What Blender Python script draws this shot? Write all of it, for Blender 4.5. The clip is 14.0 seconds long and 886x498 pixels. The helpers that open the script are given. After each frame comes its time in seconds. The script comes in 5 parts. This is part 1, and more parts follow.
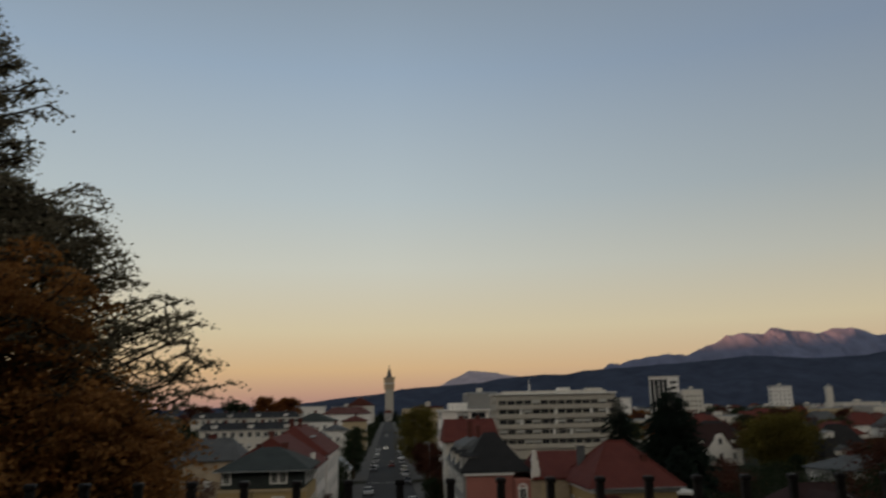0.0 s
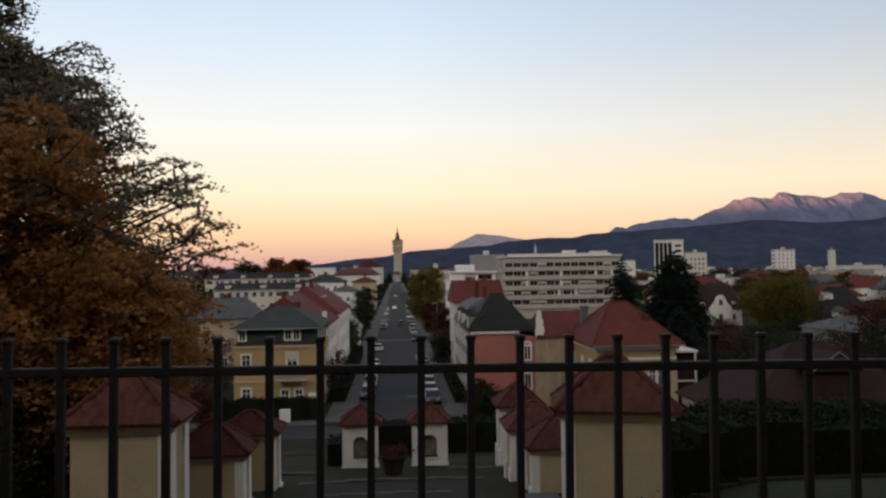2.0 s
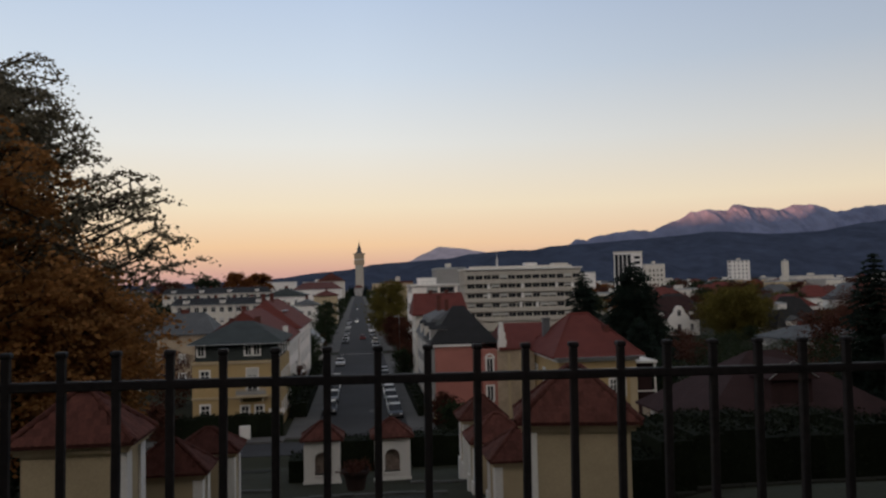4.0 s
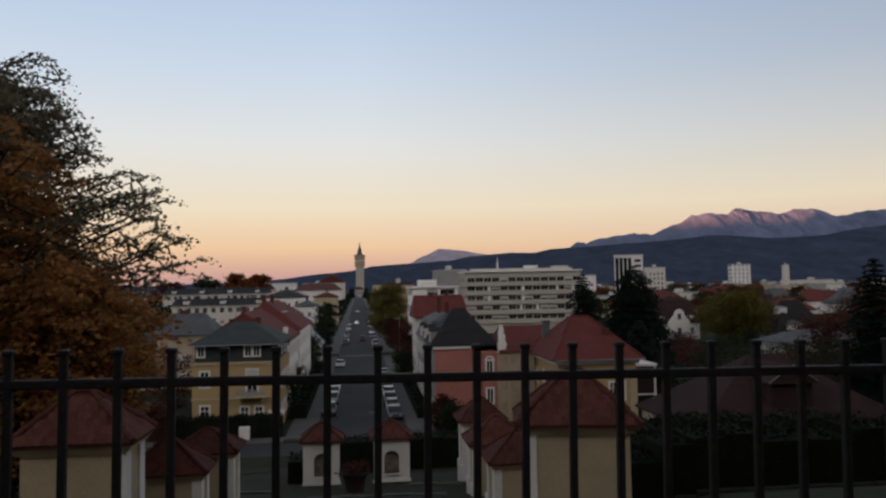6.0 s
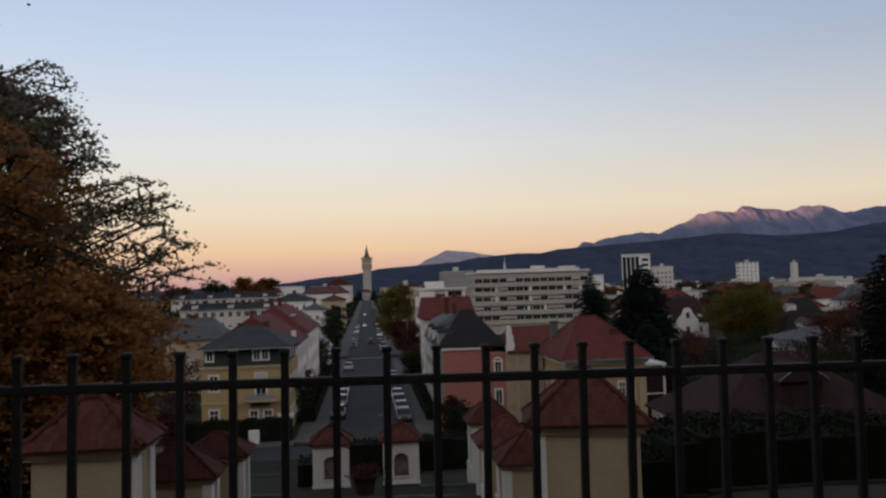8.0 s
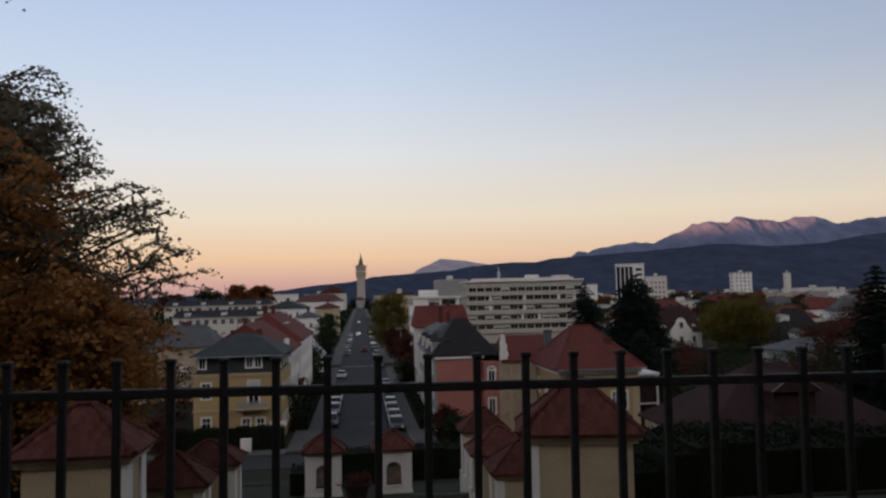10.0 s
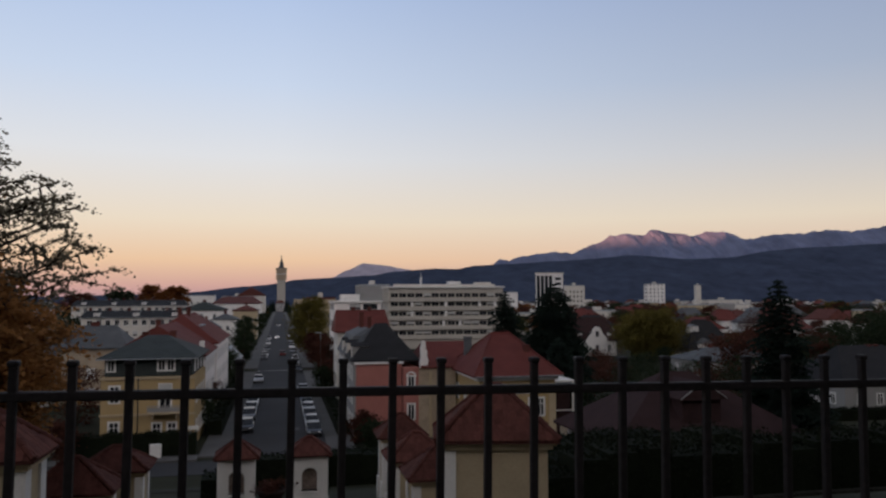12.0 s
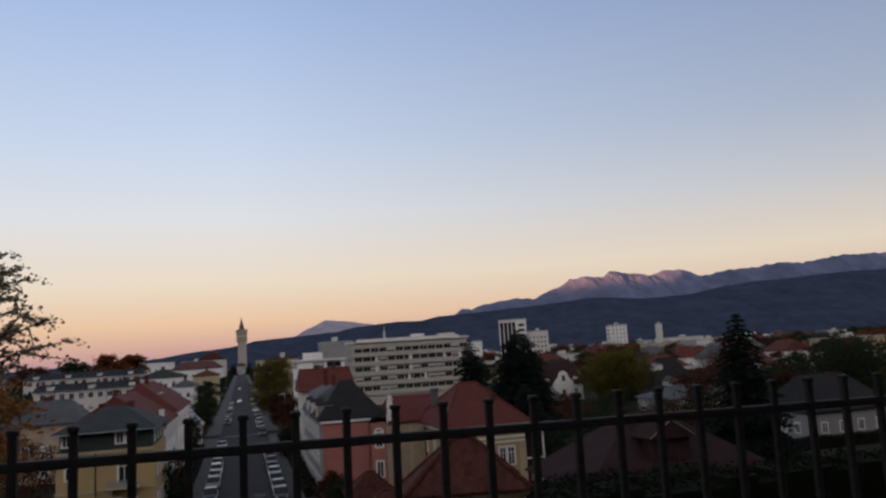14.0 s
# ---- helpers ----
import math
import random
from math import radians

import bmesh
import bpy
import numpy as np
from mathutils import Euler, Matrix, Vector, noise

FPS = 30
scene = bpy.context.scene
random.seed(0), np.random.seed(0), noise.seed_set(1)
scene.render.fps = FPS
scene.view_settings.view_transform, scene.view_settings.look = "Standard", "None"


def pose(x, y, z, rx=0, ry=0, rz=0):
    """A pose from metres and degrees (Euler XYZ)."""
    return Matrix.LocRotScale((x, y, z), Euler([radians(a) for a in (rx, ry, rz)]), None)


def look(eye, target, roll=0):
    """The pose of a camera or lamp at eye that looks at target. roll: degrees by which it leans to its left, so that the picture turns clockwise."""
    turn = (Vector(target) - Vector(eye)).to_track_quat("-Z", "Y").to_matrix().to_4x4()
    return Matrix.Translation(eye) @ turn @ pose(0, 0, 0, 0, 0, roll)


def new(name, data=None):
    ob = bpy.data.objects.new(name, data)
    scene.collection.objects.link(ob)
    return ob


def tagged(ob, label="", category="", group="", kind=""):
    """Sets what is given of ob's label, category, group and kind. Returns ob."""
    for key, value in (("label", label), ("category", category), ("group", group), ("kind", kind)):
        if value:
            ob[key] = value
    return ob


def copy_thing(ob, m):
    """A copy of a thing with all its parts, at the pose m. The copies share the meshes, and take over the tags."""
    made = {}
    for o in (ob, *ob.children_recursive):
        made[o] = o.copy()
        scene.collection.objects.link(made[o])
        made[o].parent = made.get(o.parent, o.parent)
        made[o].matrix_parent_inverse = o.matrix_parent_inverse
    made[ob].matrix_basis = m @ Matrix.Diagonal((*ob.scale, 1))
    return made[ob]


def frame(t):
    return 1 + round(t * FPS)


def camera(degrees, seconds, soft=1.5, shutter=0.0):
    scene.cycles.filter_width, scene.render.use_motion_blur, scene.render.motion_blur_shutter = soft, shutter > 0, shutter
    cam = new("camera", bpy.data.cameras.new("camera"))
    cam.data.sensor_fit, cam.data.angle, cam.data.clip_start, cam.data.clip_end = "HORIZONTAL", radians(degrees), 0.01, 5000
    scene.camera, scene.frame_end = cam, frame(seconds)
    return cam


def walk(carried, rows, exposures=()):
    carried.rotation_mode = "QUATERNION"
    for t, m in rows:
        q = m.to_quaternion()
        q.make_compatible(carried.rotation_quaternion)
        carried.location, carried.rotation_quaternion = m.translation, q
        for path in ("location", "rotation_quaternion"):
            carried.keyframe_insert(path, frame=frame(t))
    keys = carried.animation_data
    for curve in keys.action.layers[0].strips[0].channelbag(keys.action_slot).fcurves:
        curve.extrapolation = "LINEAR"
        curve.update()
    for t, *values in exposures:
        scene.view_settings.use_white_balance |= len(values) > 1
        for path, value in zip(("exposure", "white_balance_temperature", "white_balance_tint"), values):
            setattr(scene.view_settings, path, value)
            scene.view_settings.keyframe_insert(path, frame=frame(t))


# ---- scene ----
# origin: the eye of a person behind the fence; y runs along the street, z is height above the eye
cam = camera(60.35, 14.0, soft=2.4, shutter=0.25)
# seconds, x, y, z, yaw, pitch, roll
PATH = [
    (0.0, 0.022, -0.034, 0.009, -4.04, 11.79, 1.16),
    (0.1, 0.019, -0.024, 0.008, -1.74, 10.91, 1.05),
    (0.2, 0.017, -0.019, 0.008, 0.71, 9.67, 0.84),
    (0.3, 0.015, -0.016, 0.007, 1.04, 9.02, 1.36),
    (0.4, 0.014, -0.017, 0.006, 0.10, 7.52, 0.90),
    (0.5, 0.014, -0.021, 0.005, -0.32, 5.40, 0.49),
    (0.7, 0.006, -0.013, 0.005, -0.92, 2.84, 1.08),
    (1.0, -0.005, -0.007, 0.005, -5.09, 2.16, 0.42),
    (1.2, -0.005, -0.002, 0.004, -6.27, 0.19, -0.09),
    (1.5, -0.002, 0.003, 0.003, -6.62, -0.60, 0.04),
    (2.0, -0.009, 0.002, 0.004, -3.49, 1.57, 0.95),
    (2.5, -0.004, 0.001, 0.002, -5.13, 2.52, 1.26),
    (3.0, -0.000, 0.000, 0.000, -5.40, 2.00, 1.10),
    (3.2, 0.002, 0.007, -0.002, -6.42, 2.05, 1.41),
    (5.3, 0.006, -0.007, -0.008, -6.15, 2.90, 1.33),
    (5.5, 0.006, -0.005, -0.009, -6.53, 2.89, 1.34),
    (6.0, 0.004, -0.009, -0.010, -6.31, 2.65, 1.05),
    (6.5, 0.003, -0.005, -0.013, -5.28, 2.28, 1.35),
    (7.0, 0.002, 0.002, -0.013, -5.49, 2.59, 1.46),
    (9.5, 0.007, -0.005, -0.014, -5.84, 2.99, 1.86),
    (10.0, 0.008, -0.006, -0.013, -6.21, 3.41, 1.41),
    (10.5, 0.006, -0.010, -0.012, -6.88, 3.94, 1.39),
    (11.0, 0.005, -0.016, -0.010, -8.06, 4.67, 0.98),
    (11.5, 0.008, -0.013, -0.013, -9.62, 3.91, 0.49),
    (12.0, 0.018, -0.008, -0.014, -12.07, 3.74, 0.22),
    (12.5, 0.022, 0.010, -0.017, -12.06, 3.19, 0.39),
    (13.0, 0.024, 0.013, -0.019, -11.63, 2.57, 0.88),
    (13.2, 0.023, 0.005, -0.021, -10.58, 3.04, 1.23),
    (13.5, 0.024, -0.006, -0.026, -10.91, 5.02, 1.98),
    (13.7, 0.034, -0.012, -0.027, -12.57, 6.62, 2.30),
    (14.0, 0.049, -0.027, -0.033, -14.72, 7.52, 3.52),
]
# seconds, stops, white balance
EXPOSURE = [(0.0, -0.42, 7100, 3), (0.3, -0.42, 7100, 6), (0.6, -0.4, 7000, 10), (1.0, -0.15, 7000, 10), (1.5, 0.12, 6900, 10), (2.0, 0.38, 6850, 10), (2.5, 0.27, 6750, 10), (3.0, 0.12, 6700, 10), (6.5, 0.05, 6450, 10), (10.0, 0.03, 6300, 13), (14.0, 0.0, 6220, 14)]
walk(cam, [(t, pose(x, y, z, 90 + p, r, w)) for t, x, y, z, w, p, r in PATH], EXPOSURE)

STREET = -16.5  # street level below the eye

# ---------------------------------------------------------------- light
world = bpy.data.worlds.new("dusk_sky")
scene.world = world
world.use_nodes = True
wn, wl = world.node_tree.nodes, world.node_tree.links
wn.clear()
w_out = wn.new("ShaderNodeOutputWorld")
w_bg = wn.new("ShaderNodeBackground")
w_tc = wn.new("ShaderNodeTexCoord")
w_sep = wn.new("ShaderNodeSeparateXYZ")
wl.new(w_tc.outputs["Generated"], w_sep.inputs[0])


def sky_ramp(stops):
    ramp = wn.new("ShaderNodeValToRGB")
    els = ramp.color_ramp.elements
    while len(els) < len(stops):
        els.new(0.5)
    for e, (p, c) in zip(els, stops):
        e.position, e.color = p, (*c, 1)
    wl.new(w_sep.outputs["Z"], ramp.inputs[0])
    return ramp


# twilight: rose at the horizon, then orange, cream, pale grey and blue
WARM = sky_ramp([(0.0, (0.48, 0.28, 0.29)), (0.018, (0.63, 0.37, 0.30)), (0.05, (0.83, 0.56, 0.34)), (0.10, (0.83, 0.71, 0.53)),
                 (0.18, (0.74, 0.75, 0.73)), (0.27, (0.58, 0.67, 0.78)), (0.42, (0.39, 0.51, 0.72)), (0.62, (0.24, 0.28, 0.35)), (1.0, (0.15, 0.165, 0.20))])
COOL = sky_ramp([(0.0, (0.50, 0.34, 0.30)), (0.05, (0.70, 0.50, 0.37)), (0.10, (0.75, 0.65, 0.49)),
                 (0.18, (0.53, 0.54, 0.54)), (0.27, (0.36, 0.42, 0.51)), (0.42, (0.235, 0.30, 0.45)), (0.62, (0.23, 0.27, 0.34)), (1.0, (0.15, 0.165, 0.20))])
# the afterglow of the sunset, unseen behind the viewer, dimmed low to spare the mountains
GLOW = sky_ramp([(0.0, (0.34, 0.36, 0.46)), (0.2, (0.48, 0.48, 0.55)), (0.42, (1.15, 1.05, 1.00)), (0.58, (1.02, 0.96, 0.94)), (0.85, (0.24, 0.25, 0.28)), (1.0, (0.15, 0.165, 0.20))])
w_az = wn.new("ShaderNodeMapRange")
w_az.inputs["From Min"].default_value, w_az.inputs["From Max"].default_value = 0.0, 0.75
wl.new(w_sep.outputs["X"], w_az.inputs["Value"])
w_mix = wn.new("ShaderNodeMix")
w_mix.data_type = "RGBA"
wl.new(w_az.outputs["Result"], w_mix.inputs["Factor"])
wl.new(WARM.outputs[0], w_mix.inputs["A"])
wl.new(COOL.outputs[0], w_mix.inputs["B"])
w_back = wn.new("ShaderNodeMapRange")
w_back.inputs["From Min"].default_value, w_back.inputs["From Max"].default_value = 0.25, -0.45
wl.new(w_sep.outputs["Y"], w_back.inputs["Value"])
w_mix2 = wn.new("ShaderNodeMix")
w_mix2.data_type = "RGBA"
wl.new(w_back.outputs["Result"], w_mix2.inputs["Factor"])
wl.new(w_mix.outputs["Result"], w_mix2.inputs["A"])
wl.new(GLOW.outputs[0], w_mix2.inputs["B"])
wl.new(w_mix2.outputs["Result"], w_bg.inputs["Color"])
w_bg.inputs["Strength"].default_value = 1.0
wl.new(w_bg.outputs[0], w_out.inputs[0])

# the sun has set for the town and only reaches the mountain tops
sun = new("sun", bpy.data.lights.new("sun", "SUN"))
sun.data.energy, sun.data.angle, sun.data.color = 11.0, radians(0.5), (1.0, 0.39, 0.21)
sun.matrix_world = look((0, 0, 0), (0.85, 0.75, 0.0285))


# ---------------------------------------------------------------- materials
def material(name, color, rough=0.8, vary=0.25, scale=3.0, fine=40.0, bump=0.15, metal=0.0, rows=0.0, island=0.0, spec=0.12, leaf=False):
    """Two scales of colour variation and a fine relief; rows: height of horizontal courses (tiles) in metres."""
    m = bpy.data.materials.new(name)
    m.use_nodes = True
    n, l = m.node_tree.nodes, m.node_tree.links
    b = n["Principled BSDF"]
    b.inputs["Roughness"].default_value, b.inputs["Metallic"].default_value = rough, metal
    b.inputs["Specular IOR Level"].default_value = spec
    geo = n.new("ShaderNodeNewGeometry")
    big, small = n.new("ShaderNodeTexNoise"), n.new("ShaderNodeTexNoise")
    big.inputs["Scale"].default_value, small.inputs["Scale"].default_value = 1.0 / scale, fine
    big.inputs["Detail"].default_value, small.inputs["Detail"].default_value = 5, 3
    for t in (big, small):
        l.new(geo.outputs["Position"], t.inputs["Vector"])
    add = n.new("ShaderNodeMath")
    add.operation = "ADD"
    l.new(big.outputs["Fac"], add.inputs[0])
    l.new(small.outputs["Fac"], add.inputs[1])
    last = add.outputs[0]
    if island:
        rnd = n.new("ShaderNodeMath")
        rnd.operation = "MULTIPLY_ADD"
        rnd.inputs[1].default_value = island
        l.new(geo.outputs["Random Per Island"], rnd.inputs[0])
        l.new(last, rnd.inputs[2])
        last = rnd.outputs[0]
    rng = n.new("ShaderNodeMapRange")
    rng.inputs["From Min"].default_value, rng.inputs["From Max"].default_value = 0.6, 1.4 + island
    rng.inputs["To Min"].default_value, rng.inputs["To Max"].default_value = 1 - vary, 1 + vary
    l.new(last, rng.inputs["Value"])
    mul = n.new("ShaderNodeVectorMath")
    mul.operation = "SCALE"
    mul.inputs[0].default_value = color
    l.new(rng.outputs["Result"], mul.inputs["Scale"])
    l.new(mul.outputs[0], b.inputs["Base Color"])
    height = small.outputs["Fac"]
    if rows:
        sep = n.new("ShaderNodeSeparateXYZ")
        l.new(geo.outputs["Position"], sep.inputs[0])
        saw = n.new("ShaderNodeMath")
        saw.operation = "WRAP"
        saw.inputs[1].default_value, saw.inputs[2].default_value = rows, 0.0
        l.new(sep.outputs["Z"], saw.inputs[0])
        both = n.new("ShaderNodeMath")
        both.operation = "MULTIPLY_ADD"
        both.inputs[1].default_value = -4.0 / rows
        l.new(saw.outputs[0], both.inputs[0])
        l.new(height, both.inputs[2])
        height = both.outputs[0]
    if leaf:
        tr, mx = n.new("ShaderNodeBsdfTranslucent"), n.new("ShaderNodeMixShader")
        mx.inputs[0].default_value = 0.4
        l.new(mul.outputs[0], tr.inputs["Color"])
        l.new(b.outputs[0], mx.inputs[1])
        l.new(tr.outputs[0], mx.inputs[2])
        l.new(mx.outputs[0], n["Material Output"].inputs["Surface"])
    if bump:
        bp = n.new("ShaderNodeBump")
        bp.inputs["Strength"].default_value, bp.inputs["Distance"].default_value = bump, 0.03
        l.new(height, bp.inputs["Height"])
        l.new(bp.outputs[0], b.inputs["Normal"])
    return m


def glass_material(name, color, rough=0.08):
    m = material(name, color, rough, 0.2, 2.0, 3.0, 0.0, spec=0.5)
    return m


M = {}
M["iron"] = material("black_painted_iron", (0.021, 0.0175, 0.0175), 0.6, 0.4, 0.3, 60, 0.1, spec=0.2)
M["grass"] = material("autumn_grass", (0.024, 0.026, 0.015), 0.95, 0.5, 9.0, 6.0, 0.5)
M["asphalt"] = material("asphalt", (0.043, 0.044, 0.047), 0.9, 0.22, 6.0, 30.0, 0.2)
M["paving"] = material("concrete_paving", (0.098, 0.096, 0.094), 0.85, 0.25, 3.0, 20.0, 0.2)
M["pathway"] = material("gravel_path", (0.024, 0.0245, 0.019), 0.9, 0.4, 2.0, 30.0, 0.4)
M["edging"] = material("pale_stone_edging", (0.085, 0.086, 0.080), 0.85, 0.3, 0.6, 20.0, 0.3)
M["marking"] = material("road_marking_white", (0.5, 0.5, 0.48), 0.7, 0.35, 0.5, 20.0, 0.1)
M["cream"] = material("cream_plaster", (0.42, 0.34, 0.22), 0.9, 0.14, 1.2, 18.0, 0.15)
M["white"] = material("white_plaster", (0.70, 0.68, 0.64), 0.9, 0.12, 2.5, 12.0, 0.1)
# lighter copy of white_plaster, with the sky light on the street fronts put in
M["bright"] = material("sky_lit_white_render", (0.80, 0.75, 0.70), 0.9, 0.1, 2.5, 12.0, 0.1)
M["offwhite"] = material("off_white_plaster", (0.56, 0.53, 0.47), 0.9, 0.15, 2.5, 12.0, 0.1)
M["grey_wall"] = material("grey_plaster", (0.27, 0.265, 0.255), 0.9, 0.18, 2.5, 12.0, 0.1)
M["yellow"] = material("ochre_yellow_plaster", (0.40, 0.29, 0.145), 0.9, 0.14, 2.5, 12.0, 0.1)
M["pink"] = material("salmon_pink_plaster", (0.36, 0.15, 0.125), 0.9, 0.18, 2.5, 12.0, 0.1)
M["beige"] = material("weathered_beige_plaster", (0.36, 0.29, 0.21), 0.92, 0.28, 1.5, 6.0, 0.2)
M["concrete"] = material("concrete_facade", (0.40, 0.37, 0.32), 0.9, 0.15, 3.0, 8.0, 0.1)
M["red_tile"] = material("red_clay_tiles", (0.115, 0.033, 0.027), 0.8, 0.35, 1.5, 14.0, 0.5, rows=0.16, island=0.35)
M["old_tile"] = material("weathered_brown_red_tiles", (0.088, 0.034, 0.027), 0.9, 0.45, 0.8, 10.0, 0.5, island=0.5)
M["brown_tile"] = material("brown_red_roof_tiles", (0.095, 0.034, 0.027), 0.85, 0.4, 1.5, 12.0, 0.5, rows=0.16, island=0.35)
M["dim_tile"] = material("dark_brown_roof_tiles", (0.034, 0.0185, 0.018), 0.9, 0.35, 1.5, 12.0, 0.5, rows=0.16)
M["black_tile"] = material("dark_slate", (0.021, 0.021, 0.022), 0.75, 0.35, 1.5, 14.0, 0.5, rows=0.2, island=0.3)
M["grey_tile"] = material("grey_roof_sheet", (0.085, 0.09, 0.095), 0.7, 0.3, 2.5, 6.0, 0.3, rows=0.2)
M["green_roof"] = material("grey_green_slate", (0.036, 0.043, 0.041), 0.75, 0.3, 1.5, 14.0, 0.5, rows=0.2)
M["copper"] = material("patinated_copper", (0.13, 0.19, 0.17), 0.65, 0.3, 1.0, 8.0, 0.2)
M["tin"] = material("zinc_sheet", (0.30, 0.32, 0.33), 0.5, 0.2, 1.0, 8.0, 0.1, metal=0.3)
M["frame"] = material("white_window_frame", (0.66, 0.65, 0.62), 0.6, 0.1, 1.0, 10.0, 0.05)
M["pane"] = glass_material("dark_window_glass", (0.018, 0.020, 0.024))
M["curtain"] = material("pale_window_blind", (0.45, 0.45, 0.43), 0.8, 0.1, 1.0, 10.0, 0.05)
M["bark"] = material("bark", (0.05, 0.038, 0.028), 0.95, 0.4, 0.4, 25.0, 0.6)
M["leaf_rust"] = material("rust_brown_leaves", (0.31, 0.148, 0.052), 0.85, 0.72, 1.3, 0.45, 0.0, island=0.12, spec=0.1, leaf=True)
# leaf_dark is paled and greyed: haze and lens veil are in its colour
M["leaf_dark"] = material("haze_paled_green_brown_leaves", (0.165, 0.145, 0.100), 0.75, 0.4, 2.5, 3.0, 0.0, island=0.6, spec=0.1, leaf=True)
M["leaf_green"] = material("deep_green_leaves", (0.026, 0.036, 0.018), 0.8, 0.4, 3.0, 2.0, 0.0, island=0.6, spec=0.1, leaf=True)
M["leaf_yellow"] = material("yellow_green_leaves", (0.115, 0.094, 0.022), 0.8, 0.4, 3.0, 2.0, 0.0, island=0.7, spec=0.1, leaf=True)
M["leaf_red"] = material("red_brown_leaves", (0.075, 0.030, 0.020), 0.8, 0.45, 3.0, 2.0, 0.0, island=0.7, spec=0.1, leaf=True)
M["leaf_orange"] = material("orange_leaves", (0.17, 0.062, 0.018), 0.8, 0.4, 3.0, 2.0, 0.0, island=0.7, spec=0.1, leaf=True)
M["needle"] = material("spruce_needles", (0.010, 0.016, 0.012), 0.85, 0.4, 2.0, 2.0, 0.0, island=0.6, spec=0.05)
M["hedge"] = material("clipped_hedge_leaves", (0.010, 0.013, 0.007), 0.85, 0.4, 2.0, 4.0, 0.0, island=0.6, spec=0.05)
M["terracotta"] = material("dark_terracotta", (0.035, 0.022, 0.019), 0.85, 0.3, 0.5, 15.0, 0.2)
M["niche"] = material("faded_niche_painting", (0.22, 0.17, 0.14), 0.9, 0.5, 0.5, 5.0, 0.1)
# the haze of distance is put into the bluish colours of these three
M["near_ridge"] = material("haze_blue_wooded_ridge", (0.045, 0.057, 0.088), 1.0, 0.28, 160.0, 0.02, 0.0, spec=0.0)
M["rock"] = material("haze_blue_limestone_and_forest", (0.135, 0.155, 0.235), 1.0, 0.30, 220.0, 0.012, 0.0, spec=0.0)
M["far_hill"] = material("hazy_distant_snowy_hill", (0.34, 0.31, 0.36), 1.0, 0.2, 200.0, 0.02, 0.0, spec=0.0)
M["tyre"] = material("tyre_rubber", (0.015, 0.015, 0.015), 0.9, 0.2, 0.3, 20.0, 0.1)
M["chrome"] = material("wheel_alloy", (0.4, 0.4, 0.41), 0.4, 0.1, 0.3, 20.0, 0.0, metal=0.8)
for key, c in (("white", (0.62, 0.62, 0.62)), ("silver", (0.33, 0.34, 0.35)), ("black", (0.014, 0.015, 0.018)), ("red", (0.13, 0.018, 0.018)),
               ("blue", (0.03, 0.045, 0.09)), ("grey", (0.11, 0.115, 0.12))):
    M["car_" + key] = material("car_paint_" + key, c, 0.28, 0.06, 1.0, 4.0, 0.0, spec=0.5)


def lit(name, color, strength):
    m = bpy.data.materials.new(name)
    m.use_nodes = True
    b = m.node_tree.nodes["Principled BSDF"]
    b.inputs["Base Color"].default_value = (*color, 1)
    b.inputs["Emission Color"].default_value, b.inputs["Emission Strength"].default_value = (*color, 1), strength
    return m


M["headlight"] = lit("headlight_on", (1.0, 0.93, 0.8), 2.5)
M["headlight_off"] = material("headlight_glass", (0.5, 0.5, 0.5), 0.2, 0.1, 1.0, 5.0, 0.0)
M["taillight"] = lit("tail_light_on", (1.0, 0.05, 0.03), 0.8)
M["taillight_off"] = material("tail_light_red", (0.25, 0.02, 0.02), 0.3, 0.1, 1.0, 5.0, 0.0)


# ---------------------------------------------------------------- helpers
def mesh_of(name, bm, mat):
    me = bpy.data.meshes.new(name)
    bm.normal_update()
    bm.to_mesh(me)
    bm.free()
    me.materials.append(mat)
    return me


def part(name, bm, mat, parent=None, label="", m=None):
    me = bm if isinstance(bm, bpy.types.Mesh) else mesh_of(name, bm, mat)
    ob = new(name, me)
    if parent is not None:
        ob.parent = parent
    if m is not None:
        ob.matrix_basis = m
    if label:
        tagged(ob, label)
    return ob


def thing(name, label, category, m=None, group="", kind=""):
    ob = new(name)
    ob.empty_display_size = 0.2
    if m is not None:
        ob.matrix_basis = m
    return tagged(ob, label, category, group, kind)


def single(name, bm, mat, label, category, m=None, group="", kind=""):
    return tagged(part(name, bm, mat, None, "", m), label, category, group, kind)


def box(bm, x0, x1, y0, y1, z0, z1):
    v = [bm.verts.new(p) for p in ((x0, y0, z0), (x1, y0, z0), (x1, y1, z0), (x0, y1, z0), (x0, y0, z1), (x1, y0, z1), (x1, y1, z1), (x0, y1, z1))]
    for f in ((3, 2, 1, 0), (4, 5, 6, 7), (0, 1, 5, 4), (1, 2, 6, 5), (2, 3, 7, 6), (3, 0, 4, 7)):
        bm.faces.new([v[i] for i in f])
    return bm


def boxes(*rows):
    bm = bmesh.new()
    for r in rows:
        box(bm, *r)
    return bm


def bevel(bm, width, seg=2):
    bmesh.ops.bevel(bm, geom=bm.edges[:], offset=width, segments=seg, affect="EDGES", profile=0.5)
    return bm


def lathe(bm, rings, n=16, cap=True):
    """rings: (radius, z)"""
    loops = []
    for r, z in rings:
        loops.append([bm.verts.new((r * math.cos(2 * math.pi * i / n), r * math.sin(2 * math.pi * i / n), z)) for i in range(n)])
    for a, b in zip(loops, loops[1:]):
        for i in range(n):
            bm.faces.new((a[i], a[(i + 1) % n], b[(i + 1) % n], b[i]))
    if cap:
        bm.faces.new(loops[0][::-1])
        bm.faces.new(loops[-1])
    return bm


